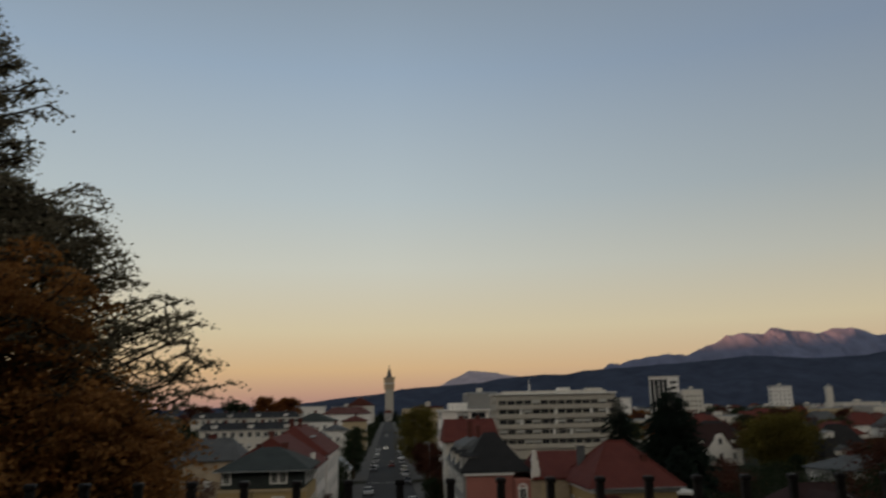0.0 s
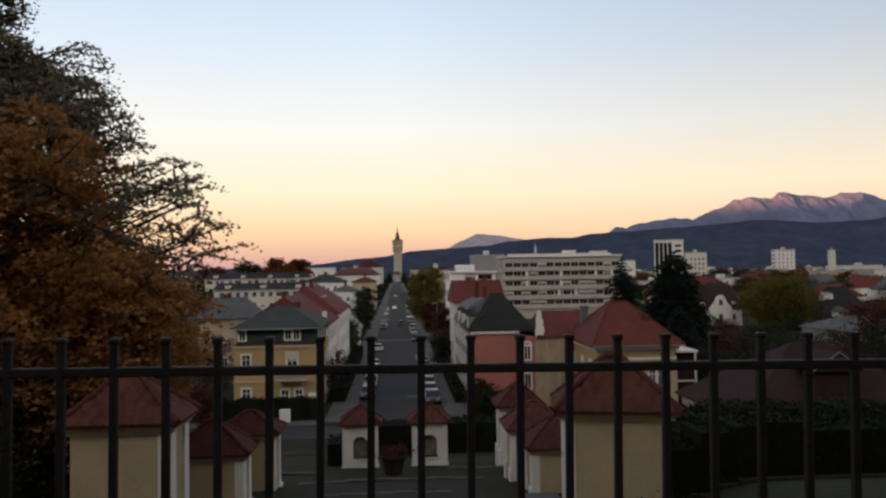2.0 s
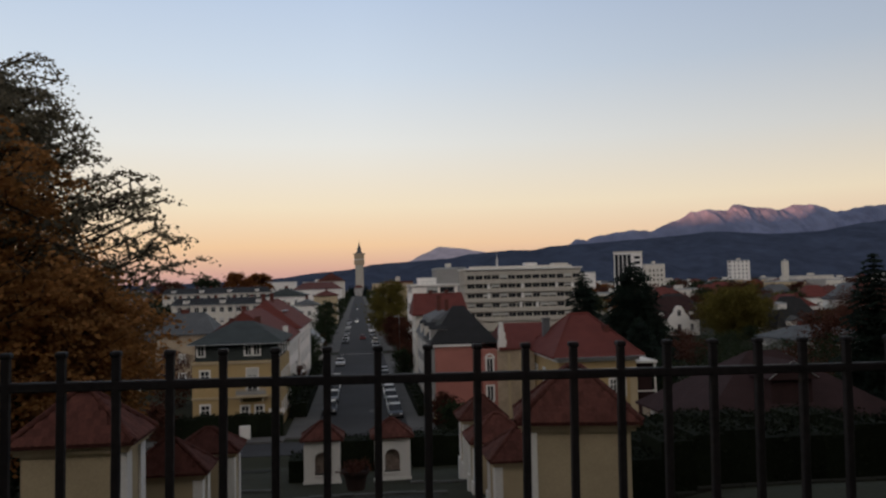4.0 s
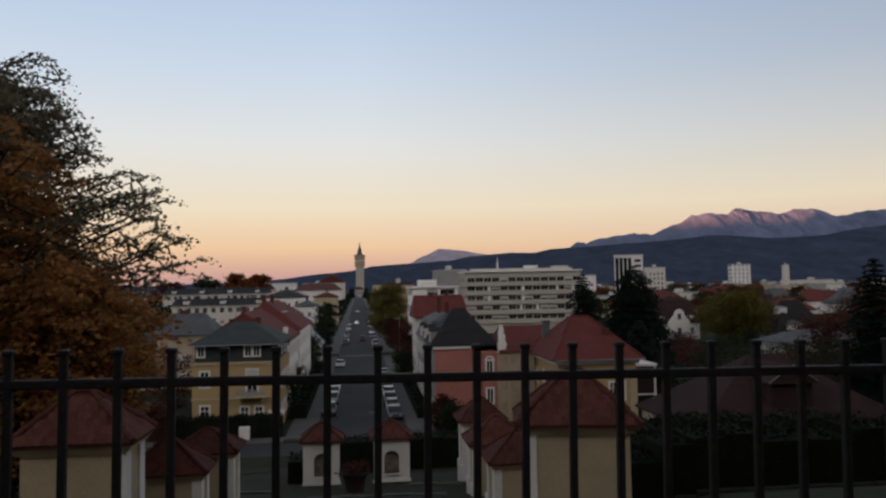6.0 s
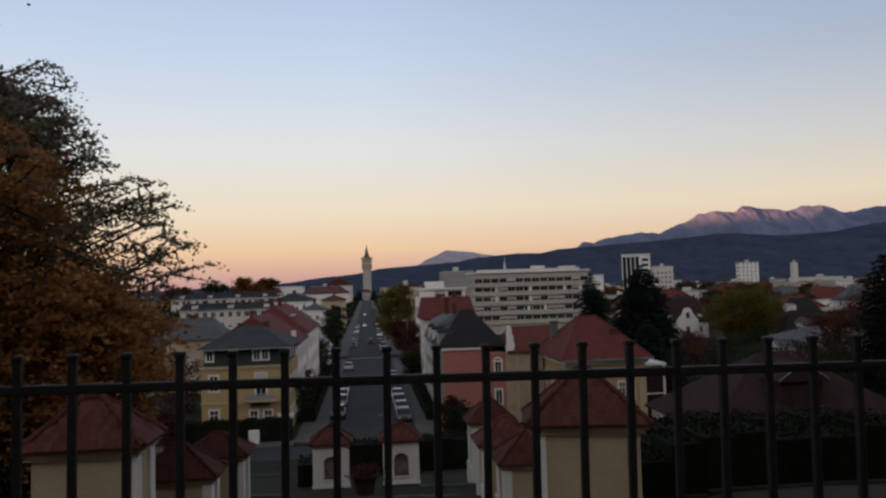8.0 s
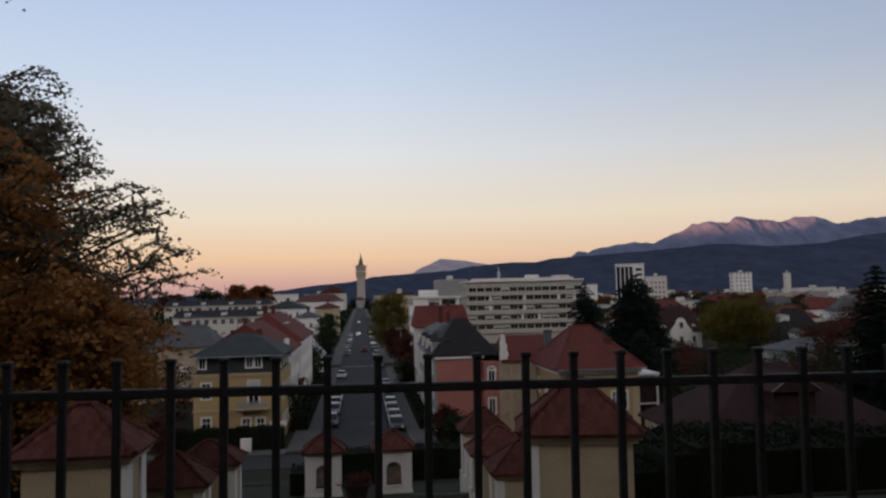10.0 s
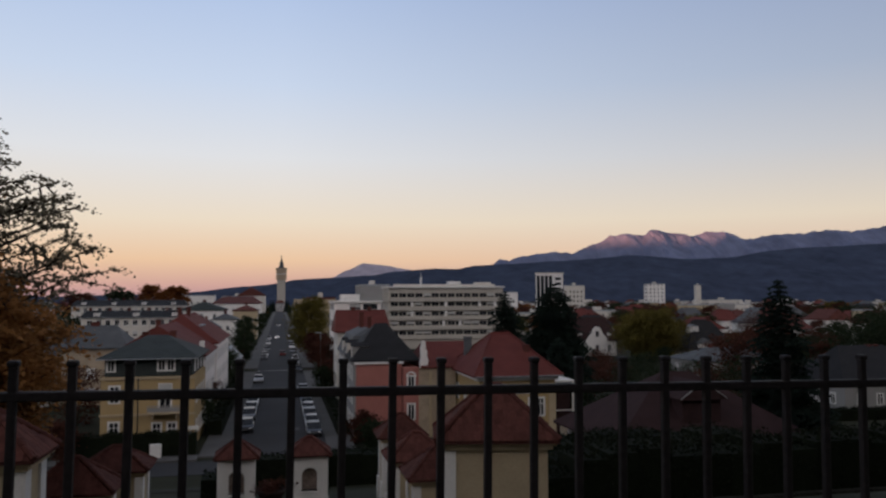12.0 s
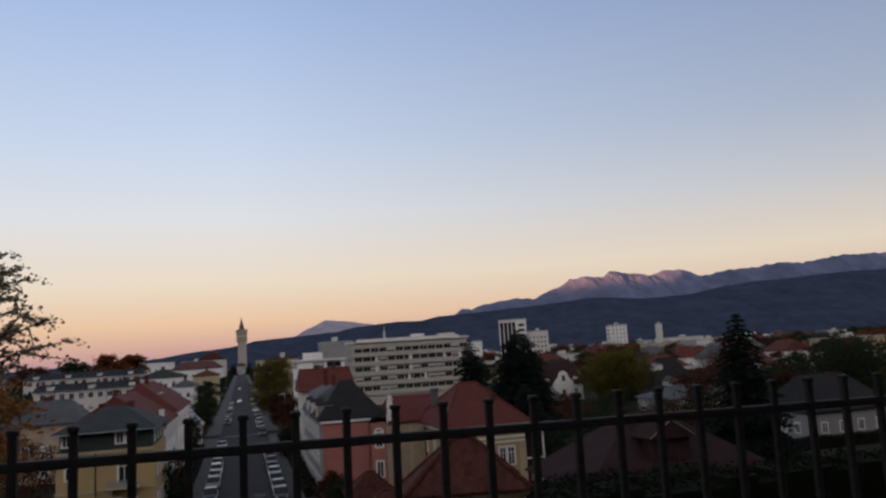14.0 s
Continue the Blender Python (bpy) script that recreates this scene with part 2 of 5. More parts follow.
def tube(bm, pts, radii, n=7):
    """A tapered limb along points."""
    prev = None
    for i, (p, r) in enumerate(zip(pts, radii)):
        p = Vector(p)
        d = (Vector(pts[min(i + 1, len(pts) - 1)]) - Vector(pts[max(i - 1, 0)])).normalized()
        u = d.orthogonal().normalized()
        w = d.cross(u)
        ring = [bm.verts.new(p + r * (math.cos(2 * math.pi * k / n) * u + math.sin(2 * math.pi * k / n) * w)) for k in range(n)]
        if prev:
            best = min(range(n), key=lambda s: sum((prev[k].co - ring[(k + s) % n].co).length for k in range(n)))
            ring = ring[best:] + ring[:best]
            for k in range(n):
                bm.faces.new((prev[k], prev[(k + 1) % n], ring[(k + 1) % n], ring[k]))
        else:
            bm.faces.new(ring[::-1])
        prev = ring
    bm.faces.new(prev)
    return bm


# ---------------------------------------------------------------- ground
# below y = -3 an unseen rise is added to shade the slope
PROFILE = [(-4000, 22.0), (-300, 34.0), (-70, 34.0), (-30, 20.0), (-9, 1.0), (-3, -1.62), (3.0, -1.62), (3.6, -4.6), (12, -6.5), (22.0, -7.55), (27, -8.9), (31.0, -9.65),
           (38.0, -10.65), (48.0, -12.2), (58, -13.9), (70.0, -16.2), (76.0, -16.56), (9000, -16.56)]


def ground_z(x, y):
    z = PROFILE[-1][1]
    for (a, za), (b, zb) in zip(PROFILE, PROFILE[1:]):
        if a <= y < b:
            s = (y - a) / (b - a)
            z = za + (zb - za) * s
            break
    if 4 < y < 60 and x > 8.5:  # the bank beside the chapels is higher
        z += 1.1 * min(1, (x - 8.5) / 3) * min(1, (y - 4) / 6) * min(1, (60 - y) / 25)
    side = max(x - 1.3 * max(y, 0) - 7, -x - 0.75 * max(y, 0) - 12)  # unseen banks added on both sides to shade the gardens
    if side > 0 and y < 60:
        z += min(34.0 if x > 0 else 7.0, 0.9 * side) * min(1, (60 - y) / 30)
    return z


def spaced(a, stops):
    out = [a]
    for end, step in stops:
        while out[-1] < end - 1e-6:
            out.append(min(end, out[-1] + step))
    return out


def build_ground():
    xs = spaced(-6500, [(-500, 600), (-100, 50), (-30, 5), (40, 1.0), (100, 5), (500, 50), (6500, 600)])
    ys = spaced(-4000, [(-300, 400), (-40, 20), (-10, 3), (3.0, 1.0), (3.6, 0.3), (80, 1.0), (200, 20), (1000, 100), (6500, 500)])
    verts = [(x, y, ground_z(x, y) + (0.05 * noise.noise((x * 0.3, y * 0.3, 0)) if 4 < y < 75 and abs(x) < 60 else 0)) for y in ys for x in xs]
    n = len(xs)
    faces = [(j * n + i, j * n + i + 1, (j + 1) * n + i + 1, (j + 1) * n + i) for j in range(len(ys) - 1) for i in range(n - 1)]
    me = bpy.data.meshes.new("ground")
    me.from_pydata(verts, [], faces)
    me.materials.append(M["grass"])
    tagged(new("ground", me), "dark autumn grass and earth sloping down to the town", "ground", kind="structure")


build_ground()


def strip(name, x0, x1, y0, y1, z0, z1, mat, label, category):
    return single(name, boxes((x0, x1, y0, y1, z0, z1)), mat, label, category, kind="structure")


strip("road", -5.0, 5.4, 76.5, 1058, STREET - 0.3, STREET, M["asphalt"], "straight grey asphalt street running towards the church tower", "road")
strip("road", -70, -5.0, 76.5, 82.5, STREET - 0.3, STREET, M["asphalt"], "grey asphalt side street below the hill", "road")
strip("road", 5.4, 12, 76.5, 82.5, STREET - 0.3, STREET, M["asphalt"], "grey asphalt side street below the hill", "road")
strip("pavement", -8.2, -5.0, 84.5, 180, STREET - 0.3, STREET + 0.13, M["paving"], "pale concrete pavement with a raised kerb", "pavement")
strip("pavement", -8.2, -5.0, 188, 1060, STREET - 0.3, STREET + 0.13, M["paving"], "pale concrete pavement with a raised kerb", "pavement")
strip("pavement", 5.4, 8.4, 84.5, 180, STREET - 0.3, STREET + 0.13, M["paving"], "pale concrete pavement with a raised kerb", "pavement")
strip("pavement", 5.4, 8.4, 188, 1060, STREET - 0.3, STREET + 0.13, M["paving"], "pale concrete pavement with a raised kerb", "pavement")
strip("pavement", -70, -8.2, 83.0, 85.5, STREET - 0.3, STREET + 0.12, M["paving"], "pale concrete pavement along the side street", "pavement")


# ---------------------------------------------------------------- mountains
def crest_at(knots, x):
    for (a, ha), (b, hb) in zip(knots, knots[1:]):
        if a <= x < b:
            s = (x - a) / (b - a)
            return ha + (hb - ha) * (0.5 * s + 0.5 * s * s * (3 - 2 * s))
    return knots[0][1] if x < knots[0][0] else knots[-1][1]


def range_mesh(name, label, crest_y, depth, x0, x1, nx, ny, knots, rough, mat, seed):
    """A mountain range as a heightfield: summits and saddles (x, height above the plain) on the crest, spurs and ravines by noise."""
    verts, faces = [], []
    for j in range(ny):
        v = j / (ny - 1) * 1.25  # 1 is the crest, beyond it the back falls away
        for i in range(nx):
            x = x0 + (x1 - x0) * i / (nx - 1)
            y = crest_y - depth * (1 - v)
            xs = x * crest_y / y  # spurs run towards the viewer
            up = v ** 0.9 if v <= 1 else 1 - (v - 1) * 2.0
            z = crest_at(knots, xs) * up
            side = min(1.0, 5 * v, 7 * (1 - v)) if v < 1 else 0.0
            p = Vector((x / 260.0, y / 900.0, seed))
            z += rough * 1.6 * side * noise.fractal(p, 0.8, 2.1, 6)
            z -= rough * 1.3 * side * abs(noise.noise(Vector((x / 150.0, y / 1100.0, seed + 4))))
            z += rough * 0.16 * (noise.noise(Vector((x / 38.0, y / 60.0, seed))) + 0.6 * noise.noise(Vector((x / 14.0, y / 30.0, seed))))
            verts.append((x, y, STREET - 1 + max(z, 0 if j else -2)))
    for j in range(ny - 1):
        for i in range(nx - 1):
            faces.append((j * nx + i, j * nx + i + 1, (j + 1) * nx + i + 1, (j + 1) * nx + i))
    me = bpy.data.meshes.new(name)
    me.from_pydata(verts, [], faces)
    me.materials.append(mat)
    tagged(new(name, me), label, "mountain", kind="structure")


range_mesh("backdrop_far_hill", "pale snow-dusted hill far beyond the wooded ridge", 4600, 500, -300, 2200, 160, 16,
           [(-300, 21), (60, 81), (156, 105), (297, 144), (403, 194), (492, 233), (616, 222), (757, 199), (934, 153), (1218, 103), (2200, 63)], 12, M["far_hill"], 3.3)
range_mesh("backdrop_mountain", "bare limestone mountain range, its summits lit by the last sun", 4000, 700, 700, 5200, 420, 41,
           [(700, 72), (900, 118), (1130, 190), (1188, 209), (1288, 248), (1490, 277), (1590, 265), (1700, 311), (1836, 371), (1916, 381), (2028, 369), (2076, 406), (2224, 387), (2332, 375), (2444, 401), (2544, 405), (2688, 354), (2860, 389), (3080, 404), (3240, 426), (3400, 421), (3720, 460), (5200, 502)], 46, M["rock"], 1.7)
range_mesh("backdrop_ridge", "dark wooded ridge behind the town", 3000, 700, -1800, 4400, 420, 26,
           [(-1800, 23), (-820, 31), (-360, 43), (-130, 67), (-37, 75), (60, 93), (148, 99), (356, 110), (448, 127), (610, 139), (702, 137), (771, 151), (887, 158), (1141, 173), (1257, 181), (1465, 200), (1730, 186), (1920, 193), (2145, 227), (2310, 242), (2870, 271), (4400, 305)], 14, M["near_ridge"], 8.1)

# unseen hill, added to block the sun from the right part of the range
range_mesh("backdrop_hill", "high unseen hill added behind the viewer to shade the right-hand mountains", -600, 500, -2750, -500, 90, 14,
           [(-2750, 0), (-2500, 120), (-2350, 300), (-1900, 345), (-1300, 340), (-1000, 260), (-500, 0)], 10, M["near_ridge"], 5.5)

# ---------------------------------------------------------------- trees
def leaf_mesh(name, centres, size, mat, rng, flat=0.4, thick=0.75):
    """Many small folded leaves around centres (point, spread, count)."""
    verts, faces = [], []
    for (cx, cy, cz), spread, count in centres:
        for _ in range(count):
            d = Vector((rng.gauss(0, 1), rng.gauss(0, 1), rng.gauss(0, thick))) * spread * 0.55
            if thick < 0.7:  # layered sprays hang at their rims
                d.z -= 0.3 * (d.x * d.x + d.y * d.y) / max(spread, 0.1)
            c = Vector((cx, cy, cz)) + d
            s = size * rng.uniform(0.6, 1.35)
            u = Vector((rng.gauss(0, 1), rng.gauss(0, 1), rng.gauss(0, flat))).normalized()
            w = u.cross(Vector((rng.gauss(0, 1), rng.gauss(0, 1), rng.gauss(0, 1)))).normalized()
            k = len(verts)
            verts += [c - u * s * 0.6, c + w * s * 0.42 + Vector((0, 0, 0.1 * s)), c + u * s * 0.6, c - w * s * 0.42 + Vector((0, 0, 0.1 * s))]
            faces += [(k, k + 1, k + 2), (k, k + 2, k + 3)]
    me = bpy.data.meshes.new(name)
    me.from_pydata(verts, [], faces)
    me.materials.append(mat)
    return me


def broadleaf(label, x, y, height, width, mat, seed, leaf=0.4, leaves=5000, limbs=18, bare=0.25, gap=1.0, z=None, lean=(0, 0), squash=1.0, group="", profile=None, thick=0.75):
    """A tree with a tapered trunk, forking limbs and a crown of leaf clumps at the limb ends."""
    rng = random.Random(seed)
    z0 = (ground_z(x, y) if z is None else z) - 0.1
    tree = thing("tree", label, "tree", pose(x, y, z0), group)
    bm = bmesh.new()
    r0 = 0.022 * height
    trunk_pts = [(lean[0] * s * s + rng.gauss(0, 0.01) * height, lean[1] * s * s, s * height * 0.9) for s in (0, 0.12, 0.3, 0.5, 0.7, 0.88, 1.0)]
    tube(bm, trunk_pts, [r0 * 1.35, r0, r0 * 0.8, r0 * 0.6, r0 * 0.4, r0 * 0.2, r0 * 0.06], 9)
    centres = []
    for i in range(limbs):
        s = bare + (0.97 - bare) * (i + 0.5) / limbs
        a = i * 2.4 + rng.uniform(-0.4, 0.4)
        prof = math.sin(math.pi * min(1, max(0.05, (s - bare * 0.7) / (1.08 - bare * 0.7))) ** 0.8) ** 0.7
        reach = width / 2 * prof * rng.uniform(0.75, 1.1)
        if profile:
            hs_ = s * height
            reach = next((ra + (rb - ra) * (hs_ - za) / (zb - za) for (za, ra), (zb, rb) in zip(profile, profile[1:]) if za <= hs_ < zb), profile[-1][1]) * rng.uniform(0.72, 1.0)
        base = Vector((lean[0] * s * s, lean[1] * s * s, s * height * 0.9))
        if profile:
            base = Vector((lean[0] * s * s, lean[1] * s * s, max(0.08 * height, s * height - 0.6 * reach)))
        tip = base + Vector((math.cos(a) * reach, math.sin(a) * reach * squash, height * rng.uniform(0.04, 0.13)))
        if profile:
            tip.z = s * height
        mid = base.lerp(tip, 0.5) + Vector((0, 0, height * 0.02))
        tube(bm, [base, mid, tip], [r0 * 0.35 * (1.1 - s * 0.7), r0 * 0.2 * (1.1 - s * 0.7), r0 * 0.04], 5)
        centres.append((tip, 1.0 if profile else reach * 0.35 + 0.5, 2 if profile else 3))
        for k in range(11 if profile else 4):
            b2 = base.lerp(tip, rng.uniform(0.3, 1.0) if profile else rng.uniform(0.35, 0.95))
            off = Vector((max(-1.2, min(1.2, rng.gauss(0, 1))), rng.gauss(0, 1) * squash, max(-0.7, min(0.7, rng.gauss(0.1, 0.5))))) * ((0.55 + 0.07 * reach) if profile else (0.10 * width + 0.12 * reach))
            tube(bm, [b2, b2 + off * 0.6, b2 + off], [r0 * 0.12, r0 * 0.07, r0 * 0.02], 4)
            centres.append((b2 + off, 0.95 if profile else 0.075 * width + 0.3, 2))
            centres.append((b2 + off * 0.5, 0.8 if profile else 0.06 * width + 0.3, 1))
    part("trunk", bm, M["bark"], tree, "dark bark")
    total = sum(c for _, _, c in centres)
    per = leaves / total
    part("crown", leaf_mesh("crown", [(c, sp * gap, int(n * per) + 1) for c, sp, n in centres], leaf, mat, rng, thick=thick), mat, tree)
    return tree


def spruce(label, x, y, height, width, seed, z=None, group="", full=0.85):
    """A spruce: tapered trunk, whorls of drooping boughs with small needle sprays."""
    rng = random.Random(seed)
    z0 = (ground_z(x, y) if z is None else z) - 0.1
    tree = thing("spruce", label, "tree", pose(x, y, z0), group)
    bm = bmesh.new()
    tube(bm, [(0, 0, 0), (0.05, 0, height * 0.5), (0, 0, height)], [0.017 * height, 0.010 * height, 0.01], 8)
    verts, faces = [], []
    n = int(height / 0.5)
    for i in range(n):
        s = 0.05 + 0.95 * i / (n - 1)
        reach = (width / 2 * (1 - s) ** full + 0.12) * rng.uniform(0.62, 1.15)
        count = max(6, int(2 * math.pi * reach / 0.62))
        for k in range(count):
            a = 2 * math.pi * (k + rng.uniform(-0.4, 0.4)) / count + i
            le = reach * rng.uniform(0.7, 1.15)
            d = Vector((math.cos(a), math.sin(a), 0))
            side = Vector((-d.y, d.x, 0))
            steps = max(3, int(le / 0.42))
            for q in range(steps):
                f = (q + 0.7) / steps
                c = d * le * f + Vector((0, 0, s * height - 0.30 * le * f * f + 0.15 * rng.random()))
                wd = 0.62 * rng.uniform(0.7, 1.2)
                for sg in (-1, 1):
                    j = len(verts)
                    verts += [c, c + side * sg * wd * 0.8 + d * wd * 0.3 - Vector((0, 0, wd * rng.uniform(0.2, 0.8))), c + d * wd * 0.8 - Vector((0, 0, 0.2 * wd))]
                    faces.append((j, j + 1, j + 2))
    part("trunk", bm, M["bark"], tree, "dark bark")
    me = bpy.data.meshes.new("crown")
    me.from_pydata(verts, [], faces)
    me.materials.append(M["needle"])
    part("crown", me, None, tree)
    return tree


def hedge(label, x0, x1, y0, y1, h, seed, z=None, mat="hedge", leaf=0.14, dens=34, name="hedge"):
    """A clipped hedge: twiggy core and a skin of small leaves with an uneven top."""
    rng = random.Random(seed)
    ob = thing(name, label, "hedge", pose(0, 0, 0))
    bm = bmesh.new()
    nx = max(2, int((x1 - x0) / 1.2))
    ny = max(1, int((y1 - y0) / 2.0))
    cent = []
    for j in range(ny):
        for i in range(nx):
            a, b = x0 + (x1 - x0) * i / nx, x0 + (x1 - x0) * (i + 1) / nx
            c, d = y0 + (y1 - y0) * j / ny, y0 + (y1 - y0) * (j + 1) / ny
            g = (ground_z((a + b) / 2, (c + d) / 2) if z is None else z)
            hh = h + rng.uniform(-0.08, 0.08) * h
            box(bm, a - 0.012, b + 0.012, c + 0.1, d - 0.1, g - 0.15, g + hh - 0.12)
            n = int(dens * ((b - a) * (d - c) + hh * (b - a)))
            for _ in range(n):
                if rng.random() < 0.5:
                    cent.append(((rng.uniform(a, b), rng.uniform(c, d), g + hh + rng.gauss(0, 0.05)), 0.12, 1))
                else:
                    cent.append(((rng.uniform(a, b), rng.choice((c, d)) + rng.gauss(0, 0.05), g + rng.uniform(0, hh)), 0.12, 1))
    part("core", bm, M[mat], ob)
    part("foliage", leaf_mesh("foliage", cent, leaf, M[mat], rng), M[mat], ob)
    return ob


# ---------------------------------------------------------------- houses
CACHE = {}
FACES = {"S": 0, "E": 90, "N": 180, "W": -90}


def plate(us, vs, solid, y0, y1):
    """A flat plate cut from a grid of cells, one connected piece."""
    bm = bmesh.new()
    vert = {}

    def p(i, j, k):
        if (i, j, k) not in vert:
            vert[i, j, k] = bm.verts.new((us[i], y1 if k else y0, vs[j]))
        return vert[i, j, k]

    on = {(i, j) for i in range(len(us) - 1) for j in range(len(vs) - 1) if solid((us[i] + us[i + 1]) / 2, (vs[j] + vs[j + 1]) / 2)}
    for i, j in on:
        bm.faces.new((p(i, j, 0), p(i + 1, j, 0), p(i + 1, j + 1, 0), p(i, j + 1, 0)))
        bm.faces.new((p(i, j, 1), p(i, j + 1, 1), p(i + 1, j + 1, 1), p(i + 1, j, 1)))
        for di, dj, a, b in ((-1, 0, (i, j + 1), (i, j)), (1, 0, (i + 1, j), (i + 1, j + 1)), (0, -1, (i, j), (i + 1, j)), (0, 1, (i + 1, j + 1), (i, j + 1))):
            if (i + di, j + dj) not in on:
                bm.faces.new((p(*a, 0), p(*a, 1), p(*b, 1), p(*b, 0)))
    return bm


def window_meshes(w, h, style, fmat):
    key = (round(w, 2), round(h, 2), style, fmat)
    if key not in CACHE:
        t = 0.07
        s = 0.14 if style in ("cross", "surround") else 0.02
        cuts = [(-w / 2 + t, w / 2 - t, t, h - t)]
        if style != "plain":
            cuts = [(-w / 2 + t, -t / 2, t, h - t), (t / 2, w / 2 - t, t, h - t)]
        if style == "cross":
            cuts = [(a, b, c, d) for a, b, _, _ in cuts for c, d in ((t, h * 0.66), (h * 0.66 + t, h - t))]
        us = sorted({-w / 2 - s, w / 2 + s, *(c[0] for c in cuts), *(c[1] for c in cuts)})
        vs = sorted({-0.09, h + s, *(c[2] for c in cuts), *(c[3] for c in cuts)})
        fr = mesh_of("window", plate(us, vs, lambda u, v: not any(c[0] < u < c[1] and c[2] < v < c[3] for c in cuts), -0.05, 0.05), M[fmat])
        pn = mesh_of("pane", boxes((-w / 2 + t / 2, w / 2 - t / 2, 0.07, 0.09, t / 2, h - t / 2)), M["pane"])
        cu = mesh_of("blind", boxes((-w / 2 + t / 2, w / 2 - t / 2, 0.056, 0.064, h * 0.35, h - t / 2)), M["curtain"])
        far = mesh_of("window", boxes((-w / 2, w / 2, 0.08, 0.12, 0, h)), M["pane"])
        CACHE[key] = fr, pn, cu, far
    return CACHE[key]


def face_wall(bm, origin, ang, width, height, rects, depth=0.14):
    """One wall face with openings that have real reveals."""
    c, s = math.cos(radians(ang)), math.sin(radians(ang))

    def p(u, v, k=0.0):
        return bm.verts.new((origin[0] + c * u - s * k, origin[1] + s * u + c * k, origin[2] + v))

    us = sorted({0.0, width, *(r[0] for r in rects), *(r[1] for r in rects)})
    vs = sorted({0.0, height, *(r[2] for r in rects), *(r[3] for r in rects)})
    for a, b in zip(us, us[1:]):
        for e, f in zip(vs, vs[1:]):
            m, n = (a + b) / 2, (e + f) / 2
            if any(r[0] < m < r[1] and r[2] < n < r[3] for r in rects):
                continue
            bm.faces.new((p(a, e), p(b, e), p(b, f), p(a, f)))
    for a, b, e, f in rects:
        q = [p(a, e), p(b, e), p(b, f), p(a, f)]
        k = [p(a, e, depth), p(b, e, depth), p(b, f, depth), p(a, f, depth)]
        for i in range(4):
            bm.faces.new((q[i], q[(i + 1) % 4], k[(i + 1) % 4], k[i]))
        bm.faces.new(k)


def grid(length, cols, storeys, ww=1.0, wh=1.5, z0=1.0, dz=3.2, edge=1.0):
    """Window openings in even columns: (u0, u1, v0, v1)"""
    out = []
    for r in range(storeys):
        for c in range(cols):
            u = edge + (length - 2 * edge) * (c + 0.5) / cols
            out.append((u - ww / 2, u + ww / 2, z0 + r * dz, z0 + r * dz + wh))
    return out


def body(house, w, d, h, wall, faces, style="cross", seed=1, fmat="frame", name="wall", z=0.0, x=0.0, y=0.0):
    """The walls of a house with a window in each opening. faces: {'S': rects, ...}"""
    rng = random.Random(seed)
    bm = bmesh.new()
    at = {"S": ((x, y, z), w), "E": ((x + w, y, z), d), "N": ((x + w, y + d, z), w), "W": ((x, y + d, z), d)}
    for k, ((ox, oy, oz), length) in at.items():
        rects = faces.get(k, [])
        face_wall(bm, (ox, oy, oz), FACES[k], length, h, rects)
        for a, b, e, f in rects:
            fr, pn, cu, far = window_meshes(b - a, f - e, style, fmat)
            m = pose(ox, oy, oz, 0, 0, FACES[k]) @ pose((a + b) / 2, 0.0, e)
            if style == "far":
                part("window", far, None, house, "", m)
                continue
            win = part("window", fr, None, house, "", m)
            part("pane", pn, None, win)
            if rng.random() < 0.2:
                part("blind", cu, None, win)
    bmesh.ops.remove_doubles(bm, verts=bm.verts[:], dist=0.0005)
    ring = [bm.verts.new(v) for v in ((x, y, z + h), (x + w, y, z + h), (x + w, y + d, z + h), (x, y + d, z + h))]
    bm.faces.new(ring)
    return part(name, bm, M[wall], house)


def hip(bm, x0, x1, y0, y1, z, rise, over=0.5, ridge=0.4, along="x", thick=0.18, flare=0.0):
    """A hipped roof; ridge: its length as a share of the side it runs along; 1 makes gables."""
    x0, x1, y0, y1 = x0 - over, x1 + over, y0 - over, y1 + over
    cx, cy = (x0 + x1) / 2, (y0 + y1) / 2
    if along == "x":
        k = (x1 - x0) / 2 * ridge
        r = [(cx - k, cy, z + rise), (cx + k, cy, z + rise)]
    else:
        k = (y1 - y0) / 2 * ridge
        r = [(cx, cy - k, z + rise), (cx, cy + k, z + rise)]
    lo = [bm.verts.new((*p, z - thick)) for p in ((x0, y0), (x1, y0), (x1, y1), (x0, y1))]
    up = [bm.verts.new((*p, z)) for p in ((x0, y0), (x1, y0), (x1, y1), (x0, y1))]
    a, b = [bm.verts.new(p) for p in r]
    bm.faces.new(lo[::-1])
    for i in range(4):
        bm.faces.new((lo[i], lo[(i + 1) % 4], up[(i + 1) % 4], up[i]))
    if along == "x":
        for f in ((up[0], up[1], b, a), (up[1], up[2], b), (up[2], up[3], a, b), (up[3], up[0], a)):
            bm.faces.new(f)
    else:
        for f in ((up[0], up[1], a), (up[1], up[2], b, a), (up[2], up[3], b), (up[3], up[0], a, b)):
            bm.faces.new(f)
    return bm


def chimney(house, x, y, z, h=1.6, w=0.6, mat="brown_tile"):
    return part("chimney", boxes((x - w / 2, x + w / 2, y - w / 2, y + w / 2, z, z + h), (x - w / 2 - 0.08, x + w / 2 + 0.08, y - w / 2 - 0.08, y + w / 2 + 0.08, z + h, z + h + 0.12)), M[mat], house)


